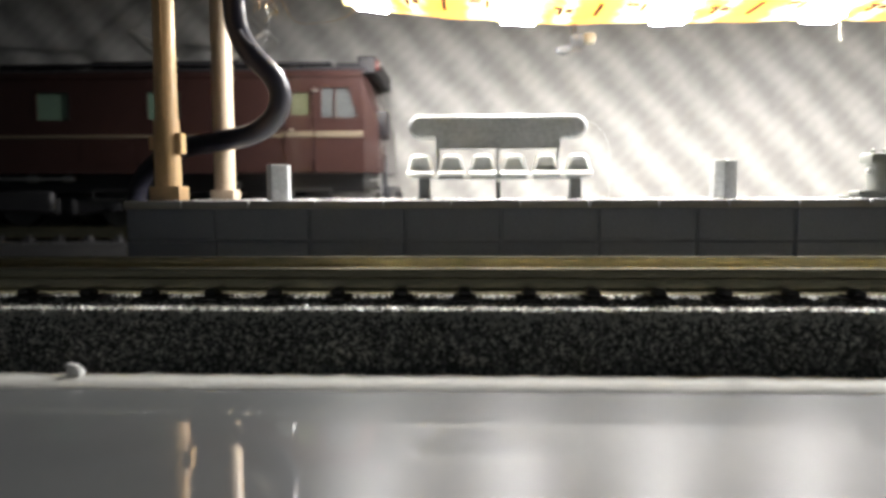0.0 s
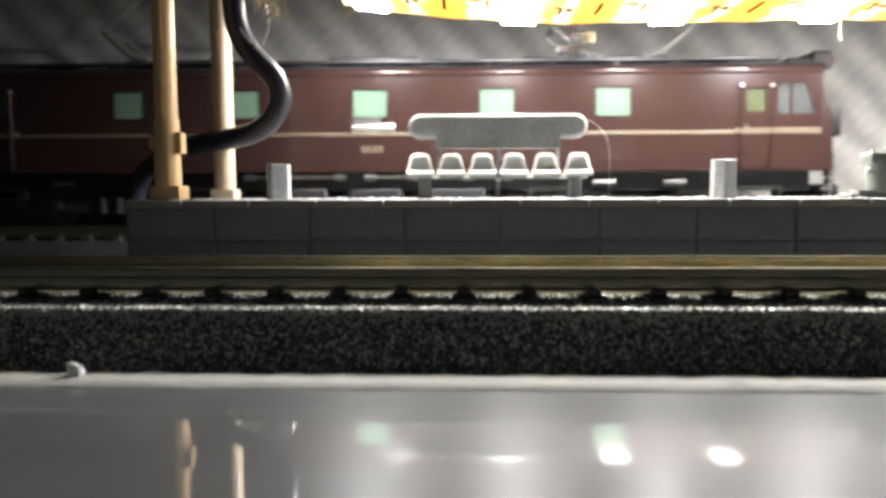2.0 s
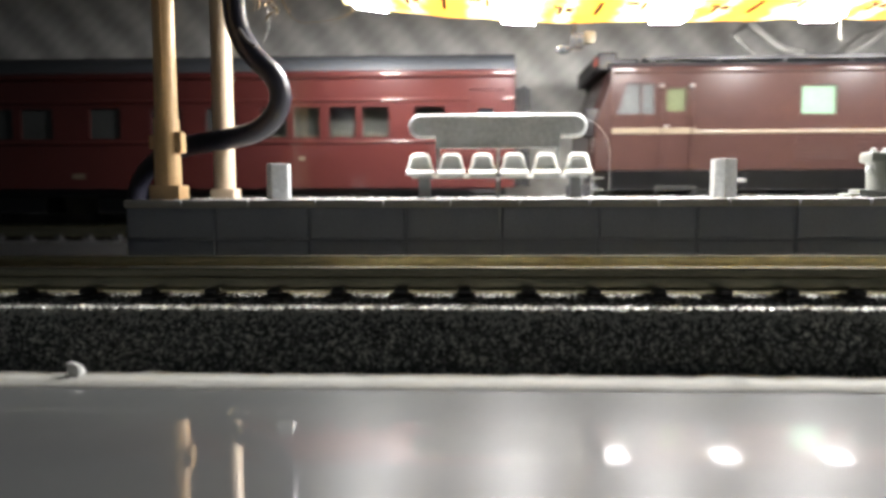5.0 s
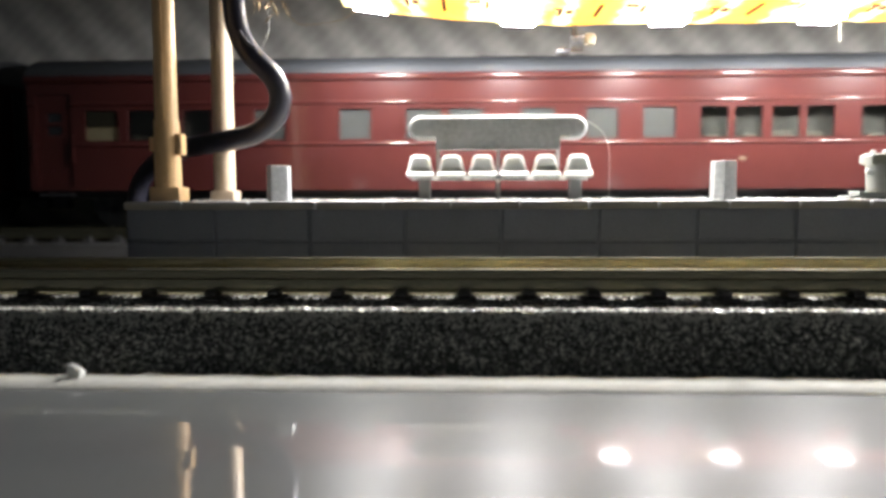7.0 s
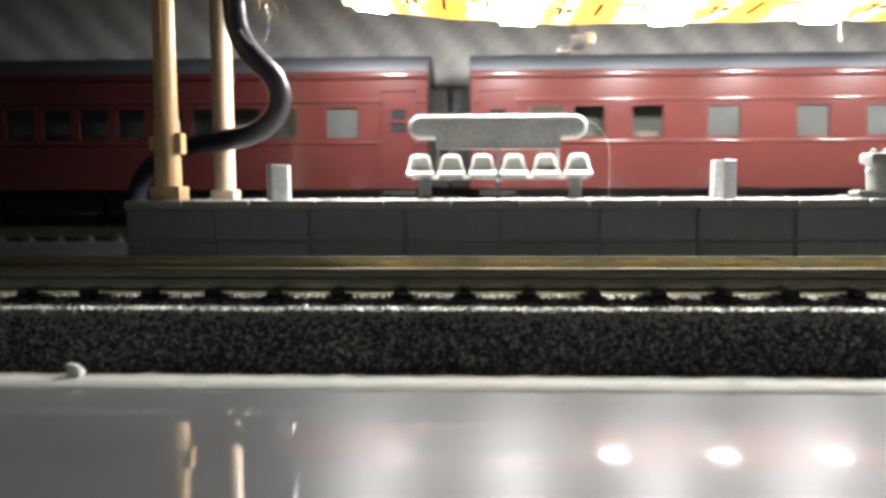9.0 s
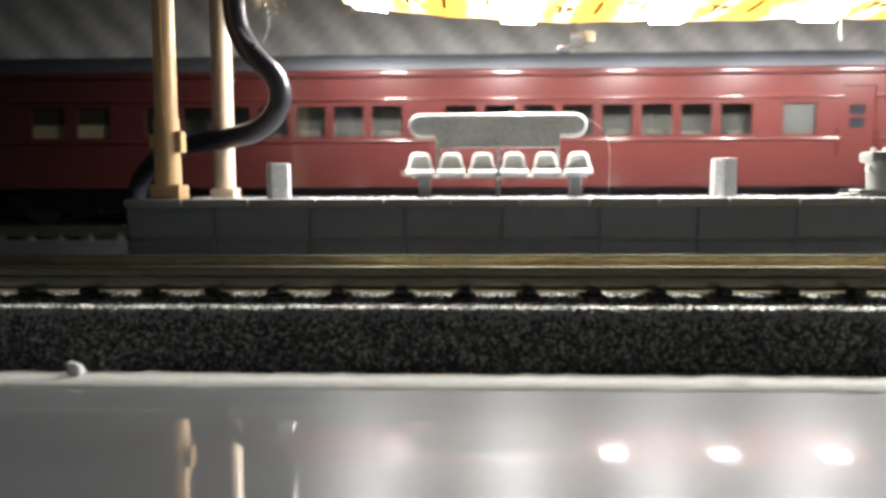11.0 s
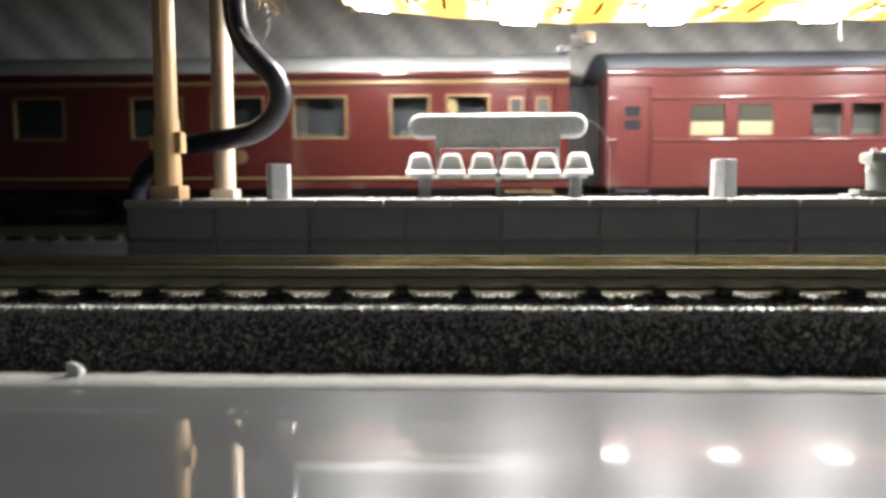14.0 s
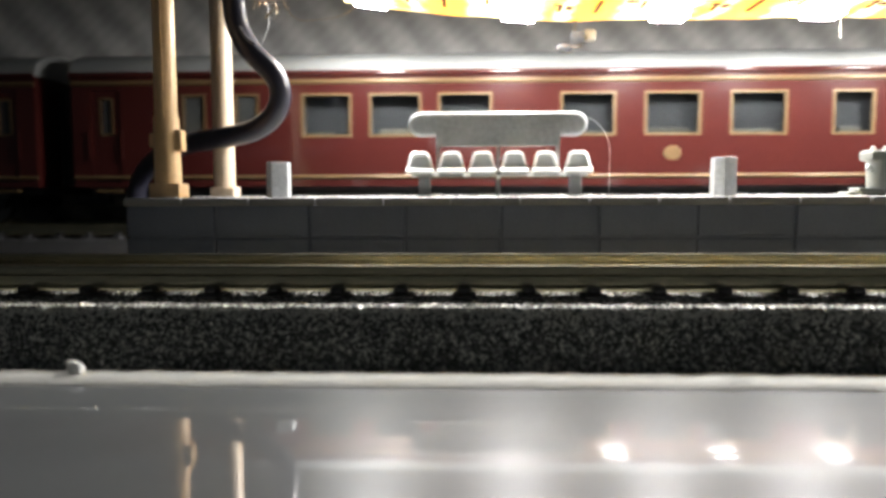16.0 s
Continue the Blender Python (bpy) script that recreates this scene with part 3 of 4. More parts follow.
def make_wires():
    c = thing("black_cable", -24, 72, 30, "thick black cable sleeve hanging beside the columns", "cable")
    bm = B()
    pts = [(-23.3, 70.0, 31.7), (-23.3, 70.0, 29.6), (-22.95, 70.0, 26.8), (-21.65, 70.0, 24.3), (-19.6, 70.3, 22.1), (-19.0, 70.8, 20.2), (-19.8, 71.4, 18.2), (-22.3, 72.6, 16.7), (-26.5, 75.0, 16.1), (-32.4, 79.5, 15.7), (-36.9, 83.0, 14.6), (-39.8, 84.5, 12.6), (-41.0, 85.0, 10.0), (-41.2, 85.0, 5.1), (-41.2, 85.0, 0.0)]
    tube(bm, [(x + 24, y - 72, z - 30) for x, y, z in pts], 1.12, 14)
    part("sleeve", bm, CABLE, c)
    bm = B()
    tube(bm, [(1.5, -2.95, -3.6), (1.95, -3.1, -4.3), (2.5, -3.05, -4.9), (3.1, -2.9, -5.2)], 0.2, 8)
    part("frayed_sleeve", bm, FRAY, c, "frayed pale patch on the sleeve")
    t = thing("copper_wires", -20.8, 72, 29.7, "tangle of thin bare copper wires", "wire")
    rnd = random.Random(9)
    for i in range(6):
        bm = B()
        p = Vector((rnd.uniform(-0.8, 0.8), rnd.uniform(-1, 1), rnd.uniform(-0.6, 1.5)))
        pts = [p.copy()]
        for k in range(6):
            p = p + Vector((rnd.uniform(-0.9, 0.9), rnd.uniform(-0.7, 0.7), rnd.uniform(-0.9, 0.8)))
            p.z = max(p.z, -2.2)
            p.x = max(-1.6, min(1.4, p.x))
            pts.append(p.copy())
        tube(bm, pts, 0.04, 5)
        part("strand", bm, COPPER, t)
    bm = B()
    tube(bm, [(0.0, 0, 1), (0.4, 0, -1.2), (0.3, 0, -3.0), (-0.7, 0, -4.9)], 0.03, 5)
    part("strand", bm, THREAD, t, "pale bent strand")
    bm = B()
    tube(bm, [(0.6, 1, 3), (2.5, 1.5, -1.2), (5.2, 2, -1.5), (8.0, 3, -0.6), (9.5, 4, 1.5)], 0.04, 5)
    part("strand", bm, COPPER, t)


LEDX = [-10.9 + 16.4 * i for i in range(6)]


def make_led():
    s = thing("led_strip", 0, 77.0, 29.85, "lit amber silicone-coated LED strip hanging over the platform", "LED strip")

    def under(x, v):
        """Height of the strip's face at x, v from 0 (far edge) to 1 (near edge)."""
        lift = 2.6 * max(0, min(1, (10 - x) / 26)) ** 1.5
        sag = 0.08 * math.sin(x * 0.38) + 0.05 * math.sin(x * 0.93)
        return lift + sag - 0.1 + 0.1 * v
    bm = B()
    rows = []
    n = 110
    for i in range(n + 1):
        x = -14.3 + 90.3 * i / n
        rows.append([[bm.verts.new((x, 5.2 - 10.4 * v, under(x, v) + k)) for v in (0, 0.33, 0.66, 1)] for k in (0.0, 0.9)])
    for p, q in zip(rows, rows[1:]):
        for k in range(3):
            bm.faces.new((p[0][k], q[0][k], q[0][k + 1], p[0][k + 1]))
            bm.faces.new((p[1][k + 1], q[1][k + 1], q[1][k], p[1][k]))
        bm.faces.new((p[0][0], p[1][0], q[1][0], q[0][0]))
        bm.faces.new((p[0][3], q[0][3], q[1][3], p[1][3]))
    part("tape", bm, TAPE, s, "amber tape seen from below")
    for x in LEDX:
        for nm, dx, w, v0, v1, m in (("led_chip", 0, 1.75, 0.16, 0.52, CHIP), ("resistor", 5.2, 0.35, 0.50, 0.62, RESISTOR), ("print_mark", 8.3, 0.22, 0.36, 0.78, PRINT), ("print_mark", 4.0, 0.5, 0.60, 0.66, PRINT), ("print_mark", 4.3, 0.2, 0.40, 0.60, PRINT), ("print_mark", 11.6, 0.6, 0.70, 0.76, PRINT), ("print_mark", 12.9, 0.18, 0.52, 0.74, PRINT)):
            bm = B()
            chip = nm == "led_chip"
            deep, nip = (0.8, 0.04) if chip else (0.12, 0.0)
            c = [(x + dx + a * w, 5.2 - 10.4 * (v + (nip if v == v0 else -nip) * k), under(x + dx + a * w, v) - d) for k, d in ((0, 0.02), (1, deep)) for a, v in ((-1, v0), (1, v0), (1, v1), (-1, v1))]
            vs = [bm.verts.new(p) for p in c]
            for f in ((0, 1, 2, 3), (4, 5, 6, 7), (0, 1, 5, 4), (2, 3, 7, 6), (1, 2, 6, 5), (3, 0, 4, 7)):
                bm.faces.new([vs[i] for i in f])
            bm.faces.ensure_lookup_table()
            bm.faces[4].material_index = bm.faces[5].material_index = 1 if chip else 0
            ob = part(nm, bm, m, s, smooth=False)
            if chip:
                ob.data.materials.append(CHIPEND)     # opaque ends, added to cut the light along the strip
    bm = B()
    tube(bm, [(-14.6, 3.5, 5.2), (-14.3, 4.5, 3.2), (-13.0, 5.0, 2.2), (-11.5, 5.0, 2.7), (-9.6, 5.2, 2.3), (-7.5, 5.2, 1.6)], 0.22, 8)
    part("solder_lead", bm, GLUE, s, "bright silicone bead at the cut end")
    bm = B()
    tube(bm, [(42.0, 4.9, 0.1), (41.95, 4.9, -1.2), (42.0, 4.9, -2.4)], 0.09, 6, 0.04)
    part("glue_thread", bm, GLUE, s, "drawn-out thread of clear glue")
    c = thing("clear_clip", 12.2, 82, 27.4, "clear plastic fixing clip hanging from the LED strip", "clip")
    bm = B()
    bx(bm, -0.5, 1.0, -0.8, 0.8, -0.6, 1.0, 0.2, 2)
    bx(bm, -0.4, 0.2, -0.5, 0.5, 0.9, 3.0, 0.15, 2)
    part("clip_body", bm, CLEARP, c)
    part("clip_jaw", shape(bx, 0.95, 2.3, -0.7, 0.7, -0.1, 1.2, 0.25, 2), GLUE, c, "cream plastic jaw")
    bm = B()
    bmesh.ops.create_icosphere(bm, subdivisions=2, radius=0.75, matrix=Matrix.Translation((-1.3, 0, -0.75)) @ Matrix.Diagonal((1.2, 1, 0.7, 1)))
    part("glue_blob", bm, CLEARP, c)


CHIPEND = mat("unlit_chip_end", (0.7, 0.7, 0.66), 0.5, var=0.05)
GLUE = mat("clear_silicone", (0.30, 0.28, 0.22), 0.25, var=0.05)


# ---- the train ----
TRAINY = 100.5
RAILZ = 6.0
HW = 9.5      # half width


def wall_with_openings(bm, x0, x1, y0, y1, z0, z1, wins):
    """A wall from x0 to x1, in one piece, with openings (a, b, lo, hi) right through it."""
    xs = sorted({x0, x1, *[w[0] for w in wins], *[w[1] for w in wins]})
    zs = sorted({z0, z1, *[w[2] for w in wins], *[w[3] for w in wins]})
    pts = {}

    def v(i, k, y):
        if (i, k, y) not in pts:
            pts[i, k, y] = bm.verts.new((xs[i], y, zs[k]))
        return pts[i, k, y]

    def full(i, k):
        if not (0 <= i < len(xs) - 1 and 0 <= k < len(zs) - 1):
            return False
        cx, cz = (xs[i] + xs[i + 1]) / 2, (zs[k] + zs[k + 1]) / 2
        return not any(a < cx < b and lo < cz < hi for a, b, lo, hi in wins)
    for i in range(len(xs) - 1):
        for k in range(len(zs) - 1):
            if not full(i, k):
                continue
            for y in (y0, y1):
                bm.faces.new((v(i, k, y), v(i + 1, k, y), v(i + 1, k + 1, y), v(i, k + 1, y)))
            for di, dk, a, b in ((-1, 0, (i, k), (i, k + 1)), (1, 0, (i + 1, k), (i + 1, k + 1)), (0, -1, (i, k), (i + 1, k)), (0, 1, (i, k + 1), (i + 1, k + 1))):
                if not full(i + di, k + dk):
                    bm.faces.new((v(*a, y0), v(*b, y0), v(*b, y1), v(*a, y1)))


WHEELS = []


def bogie(parent, x, wb, r=2.75):
    bo = part("bogie", shape(bx, x - wb / 2 - 3.2, x + wb / 2 + 3.2, -3.0, 3.0, 2.6, 4.2, 0.2), BLACK, parent)
    for s in (-1, 1):
        bm = B()
        slab(bm, [(x - wb / 2 - 2.8, 3.6), (x - wb / 2 - 2.2, 2.2), (x - wb / 2 + 2.0, 2.0), (x - 2.0, 1.5), (x + 2.0, 1.5), (x + wb / 2 - 2.0, 2.0), (x + wb / 2 + 2.2, 2.2),
                  (x + wb / 2 + 2.8, 3.6), (x + 2.5, 4.2), (x - 2.5, 4.2)], s * 6.2 - 0.5, s * 6.2 + 0.5)
        for k in (-1, 1):
            cyl(bm, (x + k * wb / 2, s * 6.2, 2.7), (x + k * wb / 2, s * 7.2, 2.7), 0.85, 0.7, 10)
            cyl(bm, (x + k * 1.1, s * 6.9, 1.7), (x + k * 1.1, s * 6.9, 3.8), 0.5, 0.5, 8)
        part("side_frame", bm, BLACK, bo)
    for k in (-1, 1):
        bm = B()
        cyl(bm, (0, -4.8, 0), (0, 4.8, 0), 0.5, 0.5, 8)
        for s in (-1, 1):
            cyl(bm, (0, s * 4.0, 0), (0, s * 4.35, 0), r + 0.45, r + 0.45, 20)
            cyl(bm, (0, s * 4.3, 0), (0, s * 5.5, 0), r, r - 0.05, 20)
            for j in range(6):
                a = j * math.pi / 3
                bx(bm, math.cos(a) * 1.5 - 0.25, math.cos(a) * 1.5 + 0.25, s * 5.5, s * 5.5 + s * 0.12, math.sin(a) * 1.5 - 0.25, math.sin(a) * 1.5 + 0.25)
        w = part("wheelset", bm, WHEELM, parent)
        w.location = ((x + k * wb / 2) * MM, 0, r * MM)
        WHEELS.append((w, x + k * wb / 2, r))


WHEELM = mat("dark_wheel_steel", (0.12, 0.12, 0.12), 0.35, metal=0.9, var=0.2)


def roof_profile(edge, crown, hw):
    """Half-ellipse roof from the eaves at height edge to the crown."""
    return [(-hw * math.cos(math.pi * k / 14), edge + (crown - edge) * math.sin(math.pi * k / 14) ** 0.8) for k in range(15)]


def coach(u0, u1, paint, roofm, wins, doors, label, gold=False, vents=9):
    """A coach between u0 (rear) and u1 (front) of the train's length. wins: (left edge, width, pane)."""
    c0, half = (u0 + u1) / 2, (u1 - u0) / 2
    ca = thing("passenger_coach", c0, TRAINY, RAILZ, label, "coach", "coaches of the train")
    zb, zt = 5.0, 19.6
    wz0, wz1 = (11.45, 16.9) if gold else (11.45, 15.6)
    spans = []
    if not gold:
        wins = [(a - 0.16, w + 0.62, pane) for a, w, pane in wins]
    for a, w, pane in wins:
        spans.append((a - c0, a - c0 + w, wz0, wz1))
    ends = [(d - c0, d - c0 + w, 5.6, 17.6) for d, w, kind in doors]
    body = B()
    wall_with_openings(body, -half, half, -HW, -HW + 0.55, zb, zt, spans + ends)
    wall_with_openings(body, -half, half, HW - 0.55, HW, zb, zt, [(a, b, wz0, wz1) for a, b, _, _ in spans])
    for x in (-half, half - 0.6):
        bx(body, x, x + 0.6, -HW + 0.55, HW - 0.55, zb, zt)
    bx(body, -half + 0.6, half - 0.6, -HW + 0.55, HW - 0.55, zb, zb + 0.8)
    part("body", body, paint, ca, smooth=False)
    # added partitions keep the far side dark; gold coaches get shade in the wall colour
    part("corridor_wall", shape(bx, -half + 2, half - 2, -7.6, -7.2, zb + 0.8, zt - 0.2), INSIDESHADE if gold else INSIDE, ca, smooth=False)
    part("roof", shape(prism, roof_profile(zt, 23.3, HW + 0.12), -half - 0.15, half + 0.15), roofm, ca)
    bm = B()
    gr = 0.4 if gold else 0.55
    prism(bm, [(-HW + gr - 0.42 - gr * math.cos(radians(q)), zt - 0.05 + gr * math.sin(radians(q))) for q in range(-90, 91, 15)], -half - 0.1, half + 0.1)
    part("gutter", bm, paint, ca)
    for z, r in ((16.3, 0.28), (17.9, 0.07), (10.95, 0.26)) if not gold else ((18.5, 0.36), (6.2, 0.28)):
        bm = B()
        x = -half
        stops = sorted((a, b) for a, b, _, _ in ends) if z < 17 and not gold else []
        for a, b in stops + [(half, half)]:
            if a - x > 0.5:
                prism(bm, [(-HW - r * math.cos(radians(q)) + 0.08, z + r * math.sin(radians(q))) for q in (-90, -60, -30, 0, 30, 60, 90)], x, a)
            x = b
        part("moulding", bm, GOLD if gold else paint, ca, "gold lining" if gold else "")
    for a, w, pane in wins:
        x = a - c0
        wd = part("window", shape(bx, x + 0.05, x + w - 0.05, -HW + 0.26, -HW + 0.38, wz0 + 0.05, wz1 - 0.05), PANE if pane is DARKGLASS else pane, ca, smooth=False)
        if pane is DARKGLASS:
            wd.visible_shadow = False
            rnd = random.Random(int(a * 10))
            sw = rnd.uniform(0.5, 0.8) * w
            sx = x + rnd.uniform(0.1, 0.9) * (w - sw)
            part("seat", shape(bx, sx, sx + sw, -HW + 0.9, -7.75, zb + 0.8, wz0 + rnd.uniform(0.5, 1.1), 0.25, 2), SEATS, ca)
        if pane is LITGLASS:
            part("blind", shape(bx, x + 0.2, x + w - 0.2, -HW + 0.16, -HW + 0.25, wz0 + (wz1 - wz0) * 0.46, wz1 - 0.1), BLINDM, wd, "dark half-drawn blind", smooth=False)
        bm = B()
        t = 0.2 if gold else 0.12
        yo = -HW - 0.07 if gold else -HW - 0.03
        for q in ((x - (0.1 if gold else -0.02), x + t, wz0 - 0.1, wz1 + 0.1), (x + w - t, x + w + (0.1 if gold else -0.02), wz0 - 0.1, wz1 + 0.1)):
            bx(bm, q[0], q[1], yo, -HW + 0.3, q[2], q[3])
        for z0, z1 in ((wz0 - 0.1, wz0 + t), (wz1 - t, wz1 + 0.1)):
            bx(bm, x + t, x + w - t, yo, -HW + 0.3, z0, z1)
        part("window_frame", bm, GOLD if gold else paint, wd, smooth=False)
    for d, w, kind in doors:
        x = d - c0
        bm = B()
        lo, hi = (12.0, 16.4) if kind == "tall" else (12.3, 15.2)
        hw = 0.68 if kind == "tall" else 1.0
        m0, m1 = x + w / 2 - hw, x + w / 2 + hw
        wall_with_openings(bm, x + 0.06, x + w - 0.06, -HW + 0.16, -HW + 0.5, 5.65, 17.55, [(m0, m1, lo, hi)])
        dr = part("door", bm, paint, ca, smooth=False)
        if kind == "tall":
            part("pane", shape(bx, m0, m1, -HW + 0.3, -HW + 0.36, lo, hi), DOORGLASS, dr, smooth=False)
            bm = B()
            for a, b, z0, z1 in ((m0 - 0.25, m0, lo - 0.2, hi + 0.2), (m1, m1 + 0.25, lo - 0.2, hi + 0.2), (m0, m1, lo - 0.25, lo), (m0, m1, hi, hi + 0.25)):
                bx(bm, a, b, -HW + 0.08, -HW + 0.2, z0, z1)
            part("pane_frame", bm, GOLD, dr, smooth=False)
        else:
            for z0, z1 in ((lo, (lo + hi) / 2 - 0.22), ((lo + hi) / 2 + 0.22, hi)):
                part("pane", shape(bx, m0, m1, -HW + 0.3, -HW + 0.36, z0, z1), DARKGLASS, dr, smooth=False)
            part("pane_bar", shape(bx, m0, m1, -HW + 0.16, -HW + 0.34, (lo + hi) / 2 - 0.22, (lo + hi) / 2 + 0.22), paint, dr, smooth=False)
        part("footstep", shape(bx, x + 0.1, x + w - 0.1, -HW - 0.2, -HW + 0.6, 4.3, 4.65), BLACK if not gold else GOLD, ca, smooth=False)
        bm = B()
        for hx in (x - 0.35, x + w + 0.35):
            cyl(bm, (hx, -HW - 0.22, 8.6), (hx, -HW - 0.22, 12.4), 0.09, 0.09, 6)
        part("handrail", bm, paint, ca)
    for k in range(vents):
        x = -half + (k + 0.5) * 2 * half / vents
        bm = B()
        bx(bm, x - 0.9, x + 0.9, -0.8, 0.8, 23.0, 23.8, 0.3, 2)
        part("roof_vent", bm, roofm, ca)
    part("underframe", shape(bx, -half + 1, half - 1, -7.2, 7.2, 4.0, 5.0), BLACK, ca, smooth=False)
    for x, w in ((-12, 9), (4, 12), (17, 5)):
        part("equipment_box", shape(bx, x, x + w, -7.4, -2.5, 1.6, 4.0, 0.2), BLACK, ca)
    for s in (-1, 1):
        bogie(ca, s * (half - 17), 15.5)
        bm = B()
        for k in range(4):
            e = half + 0.1 + k * 0.62
            bx(bm, *((e, e + 0.5) if s > 0 else (-e - 0.5, -e)), -4.3 + 0.3 * (k % 2), 4.3 - 0.3 * (k % 2), 5.2, 18.8 - 0.3 * (k % 2), 0.1)
        part("gangway_bellows", bm, BELLOWS, ca)
        bm = B()
        bx(bm, *((half, half + 2.6) if s > 0 else (-half - 2.6, -half)), -0.8, 0.8, 2.6, 4.0, 0.2)
        part("coupler", bm, BLACK, ca)
    return ca, c0


CURTAIN = mat("cream_curtain_cloth", (0.16, 0.12, 0.05), 0.8, var=0.2, scale=400)
BLINDM = mat("dark_blind", (0.009, 0.009, 0.005), 0.7, spec=0.2)
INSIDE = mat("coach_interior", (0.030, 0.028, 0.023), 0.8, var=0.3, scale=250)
# interior colour with the gloom behind gold-framed panes painted in
INSIDESHADE = mat("shaded_coach_interior", (0.0075, 0.0078, 0.0105), 0.8, var=0.3, scale=250)


def number_plate(ca, x, z, w, h, m=None, name="number_marking"):
    """Lettering too small to read, as a plain bar."""
    part(name, shape(bx, x, x + w, -HW - 0.05, -HW + 0.02, z, z + h), m or WHITEM, ca, smooth=False)


def make_loco():
    u0, u1 = -128.6, -10.2
    c0, half = (u0 + u1) / 2, (u1 - u0) / 2
    lo = thing("electric_locomotive", c0, TRAINY, RAILZ, "brown electric locomotive with green-lit windows and raised pantographs", "locomotive")
    zb, zt = 7.15, 20.0
    win = [(u - c0, u - c0 + 4.8, 14.0, 17.9) for u in (-40.48, -55.37, -71.74, -88.27, -103.28)]
    cabw = [(-17.5 - c0, -12.2 - c0, 14.1, 18.3), (-21.5 - c0, -18.6 - c0, 14.4, 17.7), (-126.6 - c0, -121.3 - c0, 14.1, 18.3), (-120.2 - c0, -117.3 - c0, 14.4, 17.7)]
    bm = B()
    wall_with_openings(bm, -half + 1.6, half - 1.6, -HW, -HW + 0.6, zb, zt, win + cabw)
    wall_with_openings(bm, -half + 1.6, half - 1.6, HW - 0.6, HW, zb, zt, win)
    for s in (-1, 1):
        # rounded cab nose with its raked brow
        A = []
        for k, (dx, yy) in enumerate(((-1.6, HW), (-0.6, HW - 0.7), (0.0, HW - 2.2), (0.0, -HW + 2.2), (-0.6, -HW + 0.7), (-1.6, -HW))):
            low = 0.9 if abs(yy) < HW else 0.0
            A.append([bm.verts.new((s * (half + dx + low), yy, zb)), bm.verts.new((s * (half + dx + low * 0.8), yy, 13.6)), bm.verts.new((s * (half + dx - 1.0 * (abs(yy) < HW)), yy * 0.985, 18.6)),
                      bm.verts.new((s * (half + dx - 1.6 * (abs(yy) < HW)), yy * 0.97, zt))])
        for p, q in zip(A, A[1:]):
            for k in range(3):
                bm.faces.new((p[k], p[k + 1], q[k + 1], q[k]))
        bm.faces.new([r[3] for r in A])
    for x, s in ((-12.2 - c0, 1), (-126.6 - c0, -1)):
        # the cab window's raked front edge
        slab(bm, [(x, 18.3), (x, 14.5), (x - s * 0.5, 14.6), (x - s * 1.5, 17.9), (x - s * 1.9, 18.3)], -HW - 0.02, -HW + 0.58)
    bx(bm, -half + 1.6, half - 1.6, -HW + 0.6, HW - 0.6, zb, zb + 0.8)
    part("body", bm, BROWN, lo, smooth=False)
    part("machine_room_wall", shape(bx, -half + 10, half - 10, -3.2, -2.6, zb + 0.8, zt), GREENWALL, lo, "pale green machine room partition", smooth=False)
    part("roof", shape(prism, roof_profile(zt, 21.6, HW), -half + 1.3, half - 1.3), ROOFB, lo)
    bm = B()
    prism(bm, [(-HW + 0.38 - 0.62 * math.cos(radians(q)), zt - 0.2 + 0.62 * math.sin(radians(q))) for q in range(-90, 91, 15)], -half + 1.6, half - 1.6)
    part("gutter", bm, BROWN, lo)
    part("cream_band", shape(prism, [(-HW - 0.12, 11.75), (-HW - 0.16, 11.95), (-HW - 0.12, 12.2), (-HW + 0.05, 12.2), (-HW + 0.05, 11.75)], -half + 1.7, half - 1.7), CREAMLINE, lo, "worn cream waist band", smooth=False)
    for i, (a, b, z0, z1) in enumerate(win + cabw):
        w = part("window", shape(bx, a + 0.05, b - 0.05, -HW + 0.25, -HW + 0.36, z0 + 0.05, z1 - 0.05), GREENGLASS if i < 5 else DOORPANE if i in (6, 8) else CABGLASS, lo, "pale green pane" if i < 5 else "clear cab pane", smooth=False)
        bm = B()
        for q in ((a - 0.12, a + 0.22, z0 - 0.1, z1 + 0.1), (b - 0.22, b + 0.12, z0 - 0.1, z1 + 0.1)):
            bx(bm, q[0], q[1], -HW - 0.06, -HW + 0.3, q[2], q[3])
        for q0, q1 in ((z0 - 0.1, z0 + 0.18), (z1 - 0.18, z1 + 0.1)):
            bx(bm, a + 0.22, b - 0.22, -HW - 0.06, -HW + 0.3, q0, q1)
        if i in (5, 7):
            m = a + 1.9 if i == 5 else b - 1.9
            bx(bm, m - 0.13, m + 0.13, -HW - 0.02, -HW + 0.3, z0 + 0.18, z1 - 0.18)
        part("window_frame", bm, BROWN, w, smooth=False)
    for s in (-1, 1):
        # cab door, rails, visor, lamp, nose window
        a = -21.9 - c0 if s > 0 else -120.6 - c0
        dr = part("cab_door", shape(bx, a, a + 3.7, -HW - 0.10, -HW + 0.05, 7.5, 13.8), BROWN, lo, smooth=False)
        part("handle", shape(bx, a + 0.4, a + 0.9, -HW - 0.25, -HW - 0.05, 12.6, 12.8), STEEL, dr, smooth=False)
        for hx in (a - 0.1, a + 3.75):
            bm = B()
            cyl(bm, (hx, -HW - 0.35, 7.4), (hx, -HW - 0.35, 17.6), 0.09, 0.09, 8)
            bx(bm, hx - 0.12, hx + 0.12, -HW - 0.35, -HW + 0.05, 17.3, 17.6)
            bx(bm, hx - 0.12, hx + 0.12, -HW - 0.35, -HW + 0.05, 7.4, 7.7)
